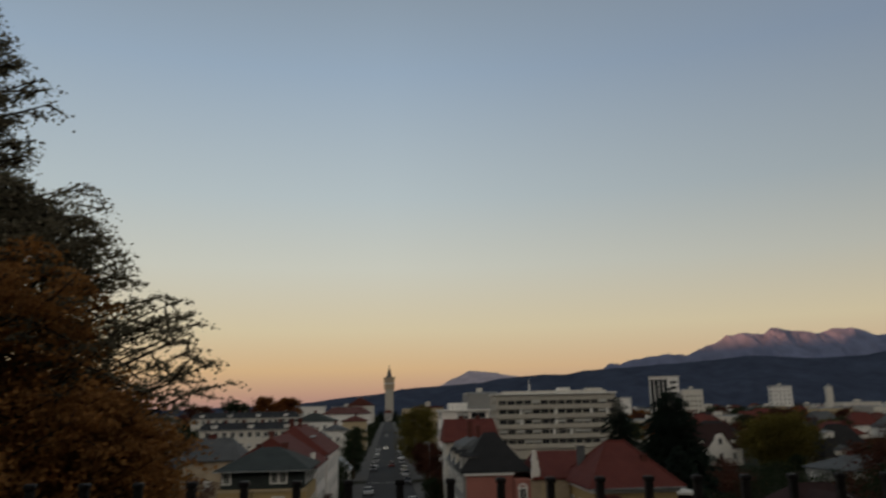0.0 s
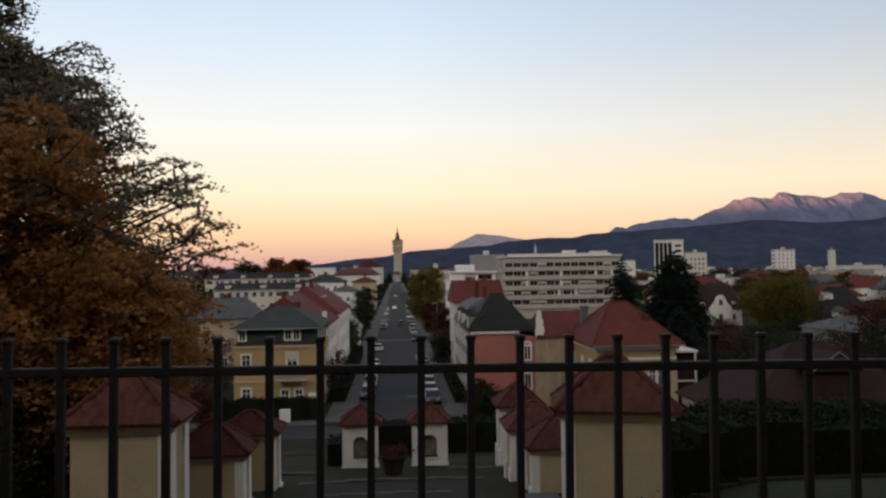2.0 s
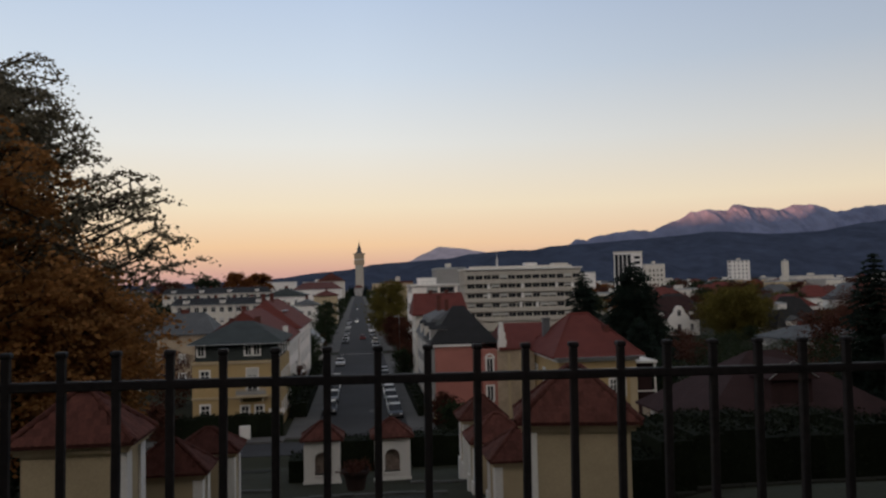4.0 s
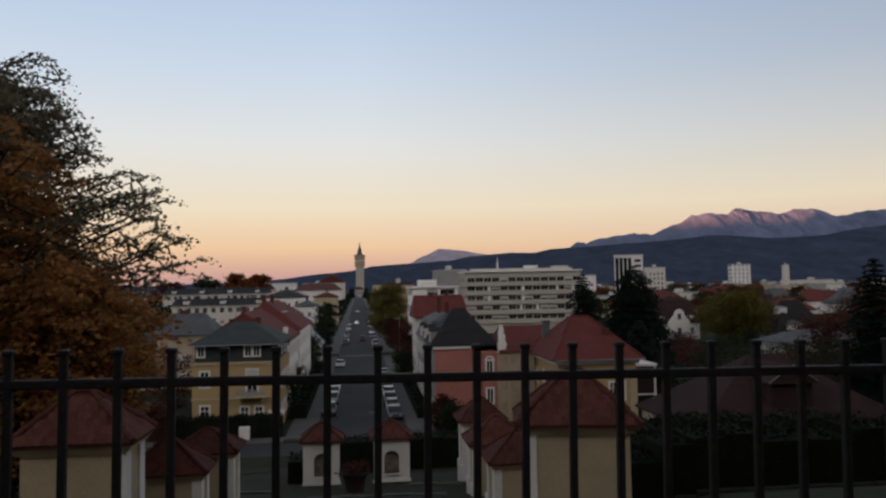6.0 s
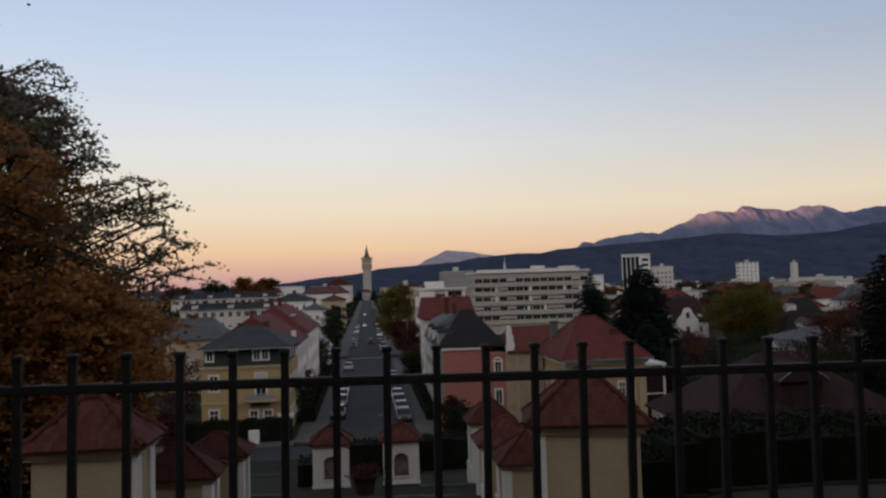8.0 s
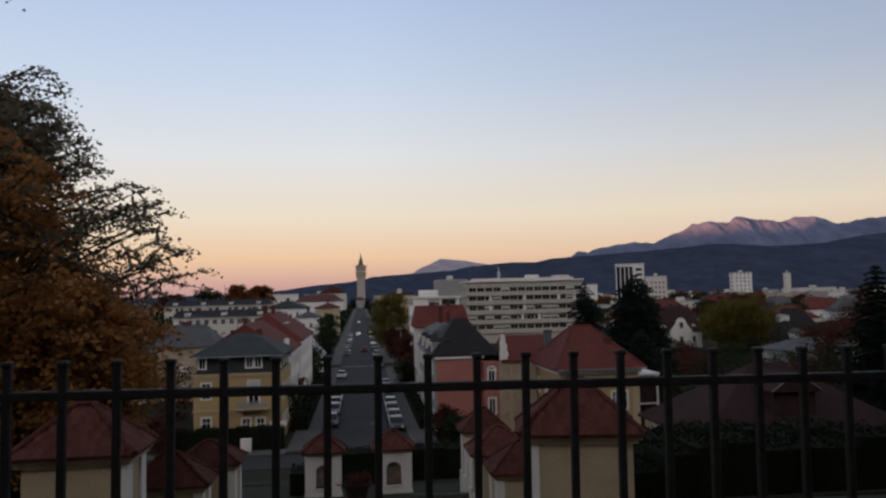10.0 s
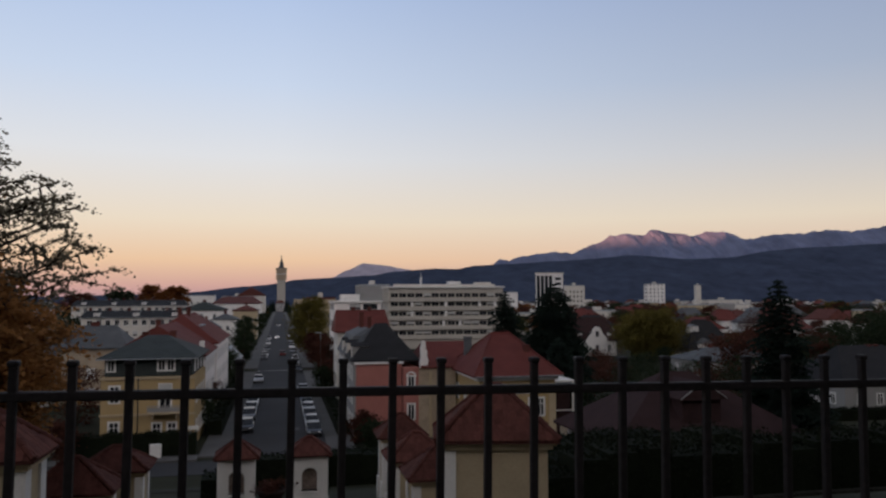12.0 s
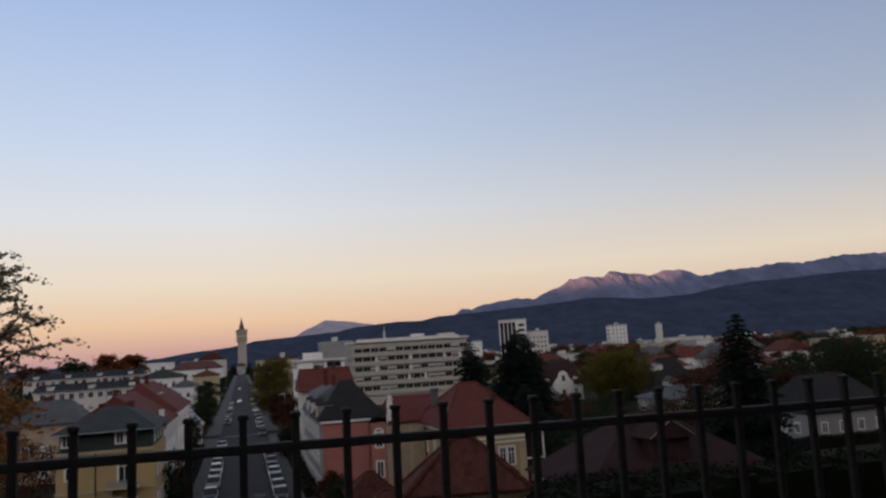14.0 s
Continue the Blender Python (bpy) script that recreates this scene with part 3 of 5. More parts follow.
def cornice(house, w, d, z, t=0.3, out=0.18, mat="frame", x=0.0, y=0.0, name="cornice"):
    bm = boxes((x - out, x + w + out, y - out, y - 0.004, z, z + t), (x - out, x + w + out, y + d + 0.004, y + d + out, z, z + t),
               (x - out, x - 0.004, y - 0.004, y + d + 0.004, z, z + t), (x + w + 0.004, x + w + out, y - 0.004, y + d + 0.004, z, z + t))
    return part(name, bm, M[mat], house)


def dormer(house, x, y, z, ang=0, w=1.2, h=1.3, depth=2.0, wall="white", roof="tin"):
    m = pose(x, y, z, 0, 0, ang)
    bm = bmesh.new()
    face_wall(bm, (-w / 2, 0, 0), 0, w, h, [(-0.4 + w / 2, 0.4 + w / 2, 0.15, h - 0.15)])
    box(bm, -w / 2, -w / 2 + 0.03, 0.01, depth, 0, h)
    box(bm, w / 2 - 0.03, w / 2, 0.01, depth, 0, h)
    d = part("dormer", bm, M[wall], house, "", m)
    hb = bmesh.new()
    hip(hb, -w / 2, w / 2, 0, depth, h, 0.4, 0.12, 1.0, "y", 0.06)
    part("dormer_roof", hb, M[roof], d)
    fr, pn, cu, far = window_meshes(0.8, h - 0.3, "mid", "frame")
    win = part("window", fr, None, d, "", pose(0, 0, 0.15))
    return d


def house(label, x, y, w, d, h, wall, roof, rise=3.5, cols=(3, 3), storeys=2, ridge=0.4, along="x", rz=0, seed=1, style="cross", over=0.5, wh=1.5, dz=3.1, z=STREET, group="", chim=2, faces="SEW", cat="house", name="house"):
    hs = thing(name, label, cat, pose(x, y, z, 0, 0, rz), group)
    fd = {k: grid(w if k in "SN" else d, cols[0] if k in "SN" else cols[1], storeys, 1.0, wh, 1.0, dz) for k in faces}
    body(hs, w, d, h, wall, fd, style, seed)
    if rise > 0:
        bm = bmesh.new()
        hip(bm, 0, w, 0, d, h + 0.18, rise, over, ridge, along)
        part("roof", bm, M[roof], hs)
        rng = random.Random(seed)
        for _ in range(chim):
            if along == "x":
                chimney(hs, w * rng.uniform(0.3, 0.7), d * 0.5, h + rise * 0.7)
            else:
                chimney(hs, w * 0.5, d * rng.uniform(0.3, 0.7), h + rise * 0.7)
    else:
        bm = boxes((-0.15, w + 0.15, -0.15, d + 0.15, h, h + 0.25), (0, w, 0, 0.25, h + 0.25, h + 0.6), (0, w, d - 0.25, d, h + 0.25, h + 0.6), (0, 0.25, 0.25, d - 0.25, h + 0.25, h + 0.6),
                   (w - 0.25, w, 0.25, d - 0.25, h + 0.25, h + 0.6))
        part("roof", bm, M[roof], hs)
        part("roof_hut", boxes((w * 0.4, w * 0.55, d * 0.3, d * 0.6, h + 0.25, h + 2.2)), M["offwhite"], hs)
    return hs


# ---- yellow villa with slate mansard beside the street
villa = thing("house", "ochre yellow villa with grey-green slate mansard roof and balcony", "house", pose(-19.0, 90, STREET))
body(villa, 9.8, 12.5, 8.0, "yellow", {"S": [(0.9, 1.9, 5.2, 7.0), (6.1, 7.3, 4.4, 7.1), (0.9, 1.9, 1.3, 3.1), (5.4, 6.3, 0.9, 2.9), (7.0, 7.9, 0.9, 2.9)],
                                     "E": grid(12.5, 4, 2, 1.0, 1.6, 1.2, 3.6), "W": grid(12.5, 3, 2, 1.0, 1.6, 1.2, 3.6)}, "cross", 5)
part("string_course", boxes((-0.12, 9.92, -0.12, -0.004, 3.75, 3.97), (-0.12, 9.92, -0.16, -0.004, 7.72, 7.98)), M["cream"], villa, "pale plaster moulding")
part("shutter_box", boxes((6.05, 7.35, -0.06, -0.052, 6.35, 7.15)), M["curtain"], villa, "lowered white blind over the balcony door")
part("downpipe", tube(bmesh.new(), [(3.86, -0.14, 0), (3.86, -0.14, 4.0), (3.86, -0.14, 7.9)], [0.06, 0.06, 0.06], 8), M["green_roof"], villa)
bal = part("balcony", boxes((5.0, 8.4, -1.3, -0.004, 3.98, 4.14), (5.4, 5.55, -1.0, -0.004, 3.45, 3.98), (7.85, 8.0, -1.0, -0.004, 3.45, 3.98)), M["cream"], villa)
part("balustrade", boxes((5.0, 8.4, -1.3, -1.24, 4.86, 4.95), *[(5.0 + 0.262 * k, 5.05 + 0.262 * k, -1.29, -1.25, 4.14, 4.86) for k in range(13)], (5.0, 8.4, -1.28, -1.26, 4.3, 4.75)), M["grey_wall"], bal, "grey balcony railing")
body(villa, 9.2, 11.9, 1.95, "green_roof", {"S": [(0.25, 1.0, 0.6, 1.8), (5.55, 6.3, 0.6, 1.8), (6.5, 7.25, 0.6, 1.8)], "E": grid(11.9, 3, 1, 0.9, 1.2, 0.35, 3)}, "surround", 6, name="mansard_storey", z=8.02, x=0.3, y=0.3)
vr = bmesh.new()
hip(vr, 0.3, 9.5, 0.3, 12.2, 10.1, 2.25, 0.75, 0.2, "x")
part("roof", vr, M["green_roof"], villa)
part("gutter", boxes((-0.5, 10.3, -0.58, -0.46, 9.92, 10.04)), M["tin"], villa)
chimney(villa, 3.2, 8.5, 11.2, 1.3, 0.7)
chimney(villa, 6.2, 9.5, 11.0, 1.6, 0.7)

# ---- white terrace along the street, red roofs
row_a = thing("house", "white rendered terrace house with red tiled roof and white stepped gable", "house", pose(-20.9, 103.2, STREET))
body(row_a, 11.4, 18.0, 9.2, "bright", {"E": grid(18, 6, 3, 1.0, 1.5, 0.9, 2.95), "S": []}, "cross", 3)
part("fire_wall", boxes((0.4, 11.4, -0.35, -0.004, 0, 9.4), (9.4, 11.2, -0.35, -0.004, 9.4, 10.2), (10.9, 11.5, -0.4, -0.002, 9.4, 11.2)), M["white"], row_a, "white rendered gable parapet")
ra = bmesh.new()
hip(ra, 0, 11.4, 0, 18, 9.35, 3.9, 0.35, 0.98, "y")
part("roof", ra, M["red_tile"], row_a)
chimney(row_a, 5.2, 4.0, 12.2, 1.6)
part("cornice", boxes((11.404, 11.7, 0.2, 18, 8.7, 9.1)), M["frame"], row_a)
row_b = thing("house", "white rendered terrace house with long red roof and skylight", "house", pose(-20.5, 121.6, STREET))
body(row_b, 11.2, 27.0, 9.8, "bright", {"E": grid(27, 8, 3, 1.0, 1.5, 1.0, 3.1), "S": []}, "cross", 4)
rb = bmesh.new()
hip(rb, 0, 11.2, 0, 27, 9.95, 4.3, 0.35, 0.7, "y")
part("roof", rb, M["red_tile"], row_b)
chimney(row_b, 5.0, 6.0, 13.4, 1.8)
chimney(row_b, 6.0, 9.0, 13.4, 1.8)
part("skylight", boxes((8.0, 8.6, 4.0, 10.0, 12.35, 12.5)), M["tin"], row_b)

# ---- dark mansard corner house, salmon pink rear wall
corner = thing("house", "corner house with salmon pink end wall and dark slate roof", "house", pose(8.8, 92, STREET))
body(corner, 5.7, 24.0, 8.95, "grey_wall", {"W": grid(24, 8, 3, 1.0, 1.5, 0.9, 2.9)}, "surround", 7)
part("end_wall", boxes((0.25, 5.7, -0.2, -0.004, 1.9, 8.7)), M["pink"], corner, "salmon pink rendered end wall")
part("plinth", boxes((0.0, 5.9, -0.35, -0.004, 0, 1.3), (0.0, 5.8, -0.3, -0.004, 1.3, 1.86)), M["yellow"], corner, "ochre plinth with dark coping")
part("coping", boxes((0.0, 5.9, -0.42, -0.004, 8.7, 8.95)), M["frame"], corner)
ck = bmesh.new()
hip(ck, 0.0, 7.6, 0.0, 9.5, 9.15, 4.3, 0.35, 0.18, "x")
part("roof", ck, M["black_tile"], corner)
ck = bmesh.new()
lower = [ck.verts.new(p) for p in ((-0.3, 10.0, 9.0), (6.2, 10.0, 9.0), (6.2, 24.3, 9.0), (-0.3, 24.3, 9.0))]
knee = [ck.verts.new(p) for p in ((0.9, 10.0, 11.6), (5.2, 10.0, 11.6), (5.2, 23.0, 11.6), (0.9, 23.0, 11.6))]
ck.faces.new(lower[::-1])
for i in range(4):
    ck.faces.new((lower[i], lower[(i + 1) % 4], knee[(i + 1) % 4], knee[i]))
top = [ck.verts.new((3.0, 12.0, 12.6)), ck.verts.new((3.0, 21.5, 12.6))]
for f in ((knee[0], knee[1], top[0]), (knee[1], knee[2], top[1], top[0]), (knee[2], knee[3], top[1]), (knee[3], knee[0], top[0], top[1])):
    ck.faces.new(f)
part("roof", ck, M["grey_tile"], corner, "grey slate mansard over the street front")
dormer(corner, -0.1, 2.2, 9.3, -90, 1.6, 1.5, 2.0, "grey_wall", "black_tile")
dormer(corner, -0.1, 9.5, 9.3, -90, 1.6, 1.5, 2.0, "offwhite", "black_tile")
dormer(corner, -0.1, 16.0, 9.3, -90, 1.6, 1.5, 2.0, "offwhite", "black_tile")
chimney(corner, 2.2, 13, 12.6, 2.0)
chimney(corner, 4.2, 21, 12.0, 1.8)

# ---- weathered beige wing with arched windows and scrolled gable
wing = thing("house", "weathered beige town house wing with white-framed arched windows", "house", pose(14.6, 90.5, STREET))
body(wing, 1.75, 10.0, 8.3, "pink", {"S": [(0.45, 1.25, 2.2, 4.0), (0.45, 1.25, 5.6, 7.3)]}, "surround", 8, name="pink_bay")
body(wing, 4.6, 9.9, 8.2, "beige", {"S": [], "E": []}, "surround", 8, x=1.76, y=0.1)
part("pilaster", boxes((3.05, 3.35, -0.02, 0.096, 0, 7.8), (4.5, 4.8, -0.02, 0.096, 0, 7.8)), M["cream"], wing, "pale plaster pilaster strip")
arch = bmesh.new()
for a in range(9):
    t0, t1 = math.pi * a / 9, math.pi * (a + 1) / 9
    vs = [arch.verts.new((0.85 + r * math.cos(t), yy, 7.25 + r * math.sin(t))) for yy in (-0.08, -0.004) for r, t in ((0.42, t0), (0.62, t0), (0.62, t1), (0.42, t1))]
    for f in ((0, 1, 2, 3), (1, 5, 6, 2), (0, 3, 7, 4), (4, 7, 6, 5)):
        arch.faces.new([vs[i] for i in f])
part("window_arch", arch, M["frame"], wing)
wr = bmesh.new()
hip(wr, 2.3, 9.6, 0.1, 10.0, 8.38, 2.75, 0.3, 0.72, "x")
part("roof", wr, M["red_tile"], wing)
gb = bmesh.new()
sil = [(0, 0), (0.9, 0), (0.85, 0.5), (1.0, 0.9), (0.8, 1.5), (0.85, 2.0), (0.65, 2.3), (0.62, 3.0), (0.5, 3.3), (0.25, 3.3), (0.2, 2.9), (0.05, 2.3), (0.1, 1.4), (-0.05, 0.7)]
fr_ = [gb.verts.new((px_, -0.35, pz_)) for px_, pz_ in sil]
bk_ = [gb.verts.new((px_, 0.35, pz_)) for px_, pz_ in sil]
gb.faces.new(fr_)
gb.faces.new(bk_[::-1])
for i in range(len(sil)):
    gb.faces.new((fr_[i], bk_[i], bk_[(i + 1) % len(sil)], fr_[(i + 1) % len(sil)]))
part("scrolled_gable", gb, M["white"], wing, "grey-white scrolled baroque gable", pose(2.0, 0.4, 8.2))

# ---- cream villa with a big red hipped roof
hipvilla = thing("house", "cream and yellow villa under a large red hipped tile roof", "house", pose(21.2, 80.4, STREET))
body(hipvilla, 8.6, 13.0, 8.0, "yellow", {"S": [(5.6, 6.35, 3.7, 5.6), (6.55, 7.3, 3.7, 5.6), (1.6, 2.5, 4.4, 6.2)], "E": grid(13, 3, 2, 1.0, 1.7, 1.2, 3.4), "W": grid(13, 3, 2, 1.0, 1.7, 1.2, 3.4)}, "cross", 9)
part("frieze", boxes((-0.03, 8.63, -0.06, -0.004, 6.55, 6.8), (-0.03, 8.63, -0.09, -0.004, 6.1, 6.28)), M["white"], hipvilla, "white plaster frieze bands")
part("corner_pier", boxes((7.85, 8.66, -0.1, -0.004, 0, 6.05)), M["cream"], hipvilla)
cornice(hipvilla, 8.6, 13, 7.6, 0.33, 0.3)
hv = bmesh.new()
hip(hv, 0, 8.6, 0, 13, 8.15, 4.3, 0.72, 0.21, "x")
part("roof", hv, M["red_tile"], hipvilla)
hv = bmesh.new()
for ex, ey in ((-0.72, -0.72), (9.32, -0.72), (9.32, 13.72), (-0.72, 13.72)):
    end = Vector((4.3 - 1.05 if ex < 0 else 4.3 + 1.05, 6.5, 12.47))
    for q in range(14):
        tube(hv, [Vector((ex, ey, 8.17)).lerp(end, q / 14), Vector((ex, ey, 8.17)).lerp(end, (q + 1.1) / 14)], [0.13, 0.11], 6)
tube(hv, [(3.2, 6.5, 12.47), (5.4, 6.5, 12.47)], [0.13, 0.13], 6)
part("ridge_tiles", hv, M["red_tile"], hipvilla)
part("gutter", boxes((-0.72, 9.32, -0.84, -0.73, 8.0, 8.12)), M["tin"], hipvilla)
chimney(hipvilla, 1.1, 9.6, 9.6, 2.2, 0.8, "grey_tile")
chimney(hipvilla, 6.4, 3.4, 9.4, 1.7, 0.6, "brown_tile")
part("veranda", boxes((8.7, 12.0, 2.5, 7.0, 6.9, 7.15), (11.7, 11.9, 2.7, 2.9, 0, 6.9), (8.7, 11.9, 2.6, 2.68, 3.7, 3.85)), M["white"], hipvilla, "white-edged flat veranda roof on posts")
# solid dark block that stands in for the shade under the veranda roof
part("veranda_room", boxes((8.62, 11.6, 3.2, 6.8, 0, 6.88)), M["dim_tile"], hipvilla, "dark block for the shade inside the veranda")

# ---- office block
office = thing("office_building", "long concrete office block with strip windows and roof plant", "building", pose(35.0, 250, STREET))
OW, OH = 39.4, 20.2
ROWS = (5.3, 8.4, 11.6, 14.8, 17.7)
fo = []
for zz in ROWS:
    u = 0.8
    while u < OW - 2.7:
        fo.append((u, u + 2.5, zz - 0.75, zz + 0.75))
        u += 2.75
body(office, OW, 14, OH, "concrete", {"S": fo, "W": grid(14, 4, 4, 1.6, 1.5, 7.6, 3.2)}, "mid", 12, "concrete")
for zz in ROWS:
    part("sill_band", boxes((-0.2, OW + 0.2, -0.6, -0.13, zz - 2.1, zz - 0.85)), M["concrete"], office)
for zz, u in ((14.8, 7.5), (14.8, 18.9), (14.8, 30.6), (14.8, 36.0), (11.6, 7.5), (11.6, 18.9), (11.6, 36.0), (8.4, 18.2), (8.4, 23.8)):
    part("pier", boxes((u, u + 0.9, -0.5, -0.13, zz - 0.84, zz + 0.95)), M["frame"], office, "white pier between the windows")
part("roof", boxes((-0.4, OW + 0.4, -0.7, 14.4, OH, OH + 0.5)), M["frame"], office)
part("roof_parapet", boxes((2, 37, 2, 2.3, OH + 0.5, OH + 1.2)), M["offwhite"], office)
part("roof_hut", boxes((21.5, 25.5, 4, 8, OH + 0.5, OH + 2.2)), M["white"], office)
part("roof_hut", boxes((31, 36, 3, 8, OH + 0.5, OH + 1.9)), M["offwhite"], office)
ml = bmesh.new()
tube(ml, [(12.1, 6, OH), (12.1, 6, OH + 3.2), (12.1, 6, OH + 5.2)], [0.22, 0.14, 0.05], 6)
for zz in (1.6, 2.3, 3.0):
    lathe(ml, [(0.0, OH + zz), (0.5, OH + zz), (0.5, OH + zz + 0.25), (0.0, OH + zz + 0.25)], 8, False)
for v in ml.verts:
    if abs(v.co.x) < 1 and abs(v.co.y) < 1:
        v.co.x += 12.1
        v.co.y += 6
part("antenna", ml, M["white"], office, "white roof antenna mast")

# ---- flat white school block and red roofs behind the corner house
school = thing("building", "white flat-roofed block with broad dark windows behind the corner house", "building", pose(12.0, 172, STREET))
body(school, 10.4, 16, 15.7, "bright", {"S": [(3.4, 5.8, 14.2, 15.4), (6.4, 9.6, 14.2, 15.4), (3.4, 5.8, 10.4, 11.9), (6.4, 9.6, 10.4, 11.9)], "W": grid(16, 4, 3, 1.6, 1.4, 6.4, 3.9)}, "mid", 21, "grey_wall")
part("roof", boxes((-0.35, 10.75, -0.4, 16.3, 15.7, 16.1)), M["white"], school)
part("roof_hut", boxes((2.0, 6.2, 6.0, 11.0, 16.1, 17.6)), M["white"], school)
part("roof_rail", boxes((0.2, 10.2, 0.4, 0.46, 16.7, 16.76), *[(0.2 + 1.1 * k, 0.26 + 1.1 * k, 0.4, 0.46, 16.1, 16.7) for k in range(10)]), M["tin"], school)
house("old town house with steep bright red tile roof", 9.4, 127, 8.4, 9, 11.0, "offwhite", "red_tile", 3.5, (3, 3), 3, 0.9, "x", seed=22)
house("low block with broad flat eaves behind the street trees", 9.2, 262, 9.5, 12, 16.6, "cream", "brown_tile", 0, (3, 3), 4, style="mid", seed=24, cat="building", name="building")
house("grey-green office wing with pale flat roof", 29.5, 285, 11, 20, 21.4, "grey_wall", "tin", 0, (5, 5), 4, style="mid", seed=23, cat="building", name="building")

# ---- high-rise with dark vertical strips
hi = thing("high_rise", "pale high-rise slab with dark vertical window strips", "building", pose(155.0, 450, STREET, 0, 0, -19))
hi_r = [(0.6 + 2.5 * i, 2.6 + 2.5 * i, 3, 30.6) for i in range(4)]
body(hi, 16.8, 14, 31.6, "white", {"S": hi_r + [(11.9, 15.6, 3 + 3.1 * k, 4.6 + 3.1 * k) for k in range(9)], "W": []}, "far", 31)
part("roof", boxes((-0.3, 17.1, -0.4, 14.3, 31.6, 32.4)), M["offwhite"], hi)
house("white apartment tower in the distance", 307, 600, 16, 7, 28.2, "white", "tin", 0, (4, 4), 9, style="far", seed=32, dz=3.2, cat="building", name="building")
house("stepped pale apartment block in the distance", 195, 500, 13, 6, 25.0, "offwhite", "tin", 0, (4, 4), 7, style="far", seed=33, dz=3.2, cat="building", name="building")
house("slim pale silo tower in the distance", 364.5, 620, 4.5, 4, 27.5, "offwhite", "tin", 0, (1, 1), 1, style="far", seed=34, cat="building", name="building")
house("white flat office wing in the distance", 101, 380, 20, 14, 19.5, "white", "tin", 0, (7, 4), 5, style="far", seed=35, dz=3.3, cat="building", name="building")

# ---- white villa with curved baroque gable
wv = thing("house", "white villa with curved baroque gable and dark red mansard roof", "house", pose(82.2, 205, STREET))
body(wv, 12.6, 10, 4.3, "white", {"S": [(1.2, 2.2, 1.4, 3.2), (9.9, 10.9, 1.4, 3.2)], "W": grid(10, 3, 1, 1.0, 1.7, 1.4)}, "mid", 41)
bm = bmesh.new()
face_wall(bm, (3.2, -1.2, 0), 0, 6.0, 4.8, [(2.5, 3.5, 1.4, 3.2)])
box(bm, 3.2, 3.3, -1.19, 0, 0, 4.8)
box(bm, 9.1, 9.2, -1.19, 0, 0, 4.8)
part("bay", bm, M["white"], wv)
gb = bmesh.new()
sil = [(-3.1, 0)] + [(-3.0 + 1.2 * (s / 5) ** 1.5 + 0.3 * (s / 5), 1.9 * s / 5) for s in range(1, 6)] + [(-1.5 + 1.5 * (1 - math.cos(math.pi / 2 * s / 6)), 1.9 + 1.7 * math.sin(math.pi / 2 * s / 6)) for s in range(1, 7)]
sil = sil + [(-a, b) for a, b in sil[-2::-1]]
fr_ = [gb.verts.new((6.2 + a, -1.25, 4.8 + b)) for a, b in sil]
bk_ = [gb.verts.new((6.2 + a, -0.85, 4.8 + b)) for a, b in sil]
gb.faces.new(fr_)
gb.faces.new(bk_[::-1])
for i in range(len(sil)):
    gb.faces.new((fr_[i], bk_[i], bk_[(i + 1) % len(sil)], fr_[(i + 1) % len(sil)]))
part("gable", gb, M["white"], wv, "white curved gable")
fr, pn, cu, far = window_meshes(1.0, 1.5, "mid", "grey_wall")
bw = part("window", window_meshes(1.0, 1.8, "mid", "grey_wall")[0], None, wv, "", pose(6.2, -1.2, 1.4))
part("pane", window_meshes(1.0, 1.8, "mid", "grey_wall")[1], None, bw)
gw = part("window", fr, None, wv, "", pose(6.2, -1.262, 5.6))
part("pane", mesh_of("pane", boxes((-0.43, 0.43, -0.01, 0.0, 0.07, 1.43)), M["pane"]), None, gw)
hv = bmesh.new()
hip(hv, -0.6, 13.2, 0, 10, 4.5, 6.4, 0.4, 0.7, "x")
part("roof", hv, M["dim_tile"], wv)
dormer(wv, 2.0, 0.6, 5.2, 0, 1.1, 1.4, 1.6, "white", "black_tile")
dormer(wv, 10.7, 0.6, 5.2, 0, 1.1, 1.4, 1.6, "white", "black_tile")

# ---- church tower at the end of the street
church = thing("church_tower", "tall pale church tower with gallery, lantern and pointed spire", "tower", pose(2.0, 1100, STREET))
bm = boxes((-5.7, 5.7, -5.7, 5.7, 0, 43.7))
part("lower_shaft", bm, M["concrete"], church)
fw = bmesh.new()
for k, (ox, oy) in {"S": (-7.2, -7.2), "E": (7.2, -7.2), "N": (7.2, 7.2), "W": (-7.2, 7.2)}.items():
    face_wall(fw, (ox, oy, 44), FACES[k], 14.4, 14.5, [(6.2, 8.2, 3, 9)], 0.6)
box(fw, -7.2, 7.2, -7.2, 7.2, 43.6, 44.0)
part("belfry", fw, M["beige"], church)
part("gallery", boxes((-8.1, 8.1, -8.1, 8.1, 58.5, 59.4), (-8.1, 8.1, -8.1, -7.8, 59.4, 60.6), (-8.1, 8.1, 7.8, 8.1, 59.4, 60.6), (-8.1, -7.8, -7.8, 7.8, 59.4, 60.6), (7.8, 8.1, -7.8, 7.8, 59.4, 60.6)), M["beige"], church)
sp = bmesh.new()
lathe(sp, [(5.2, 59.4), (5.0, 61.0), (3.0, 63.5), (2.6, 67.0), (3.1, 67.4), (2.1, 69.0), (1.2, 72.0), (0.6, 75.5), (0.15, 79.0)], 8)
part("spire", sp, M["grey_tile"], church, "dark tapering spire")
part("band", boxes((-7.4, 7.4, -7.4, 7.4, 51.6, 52.4)), M["white"], church)

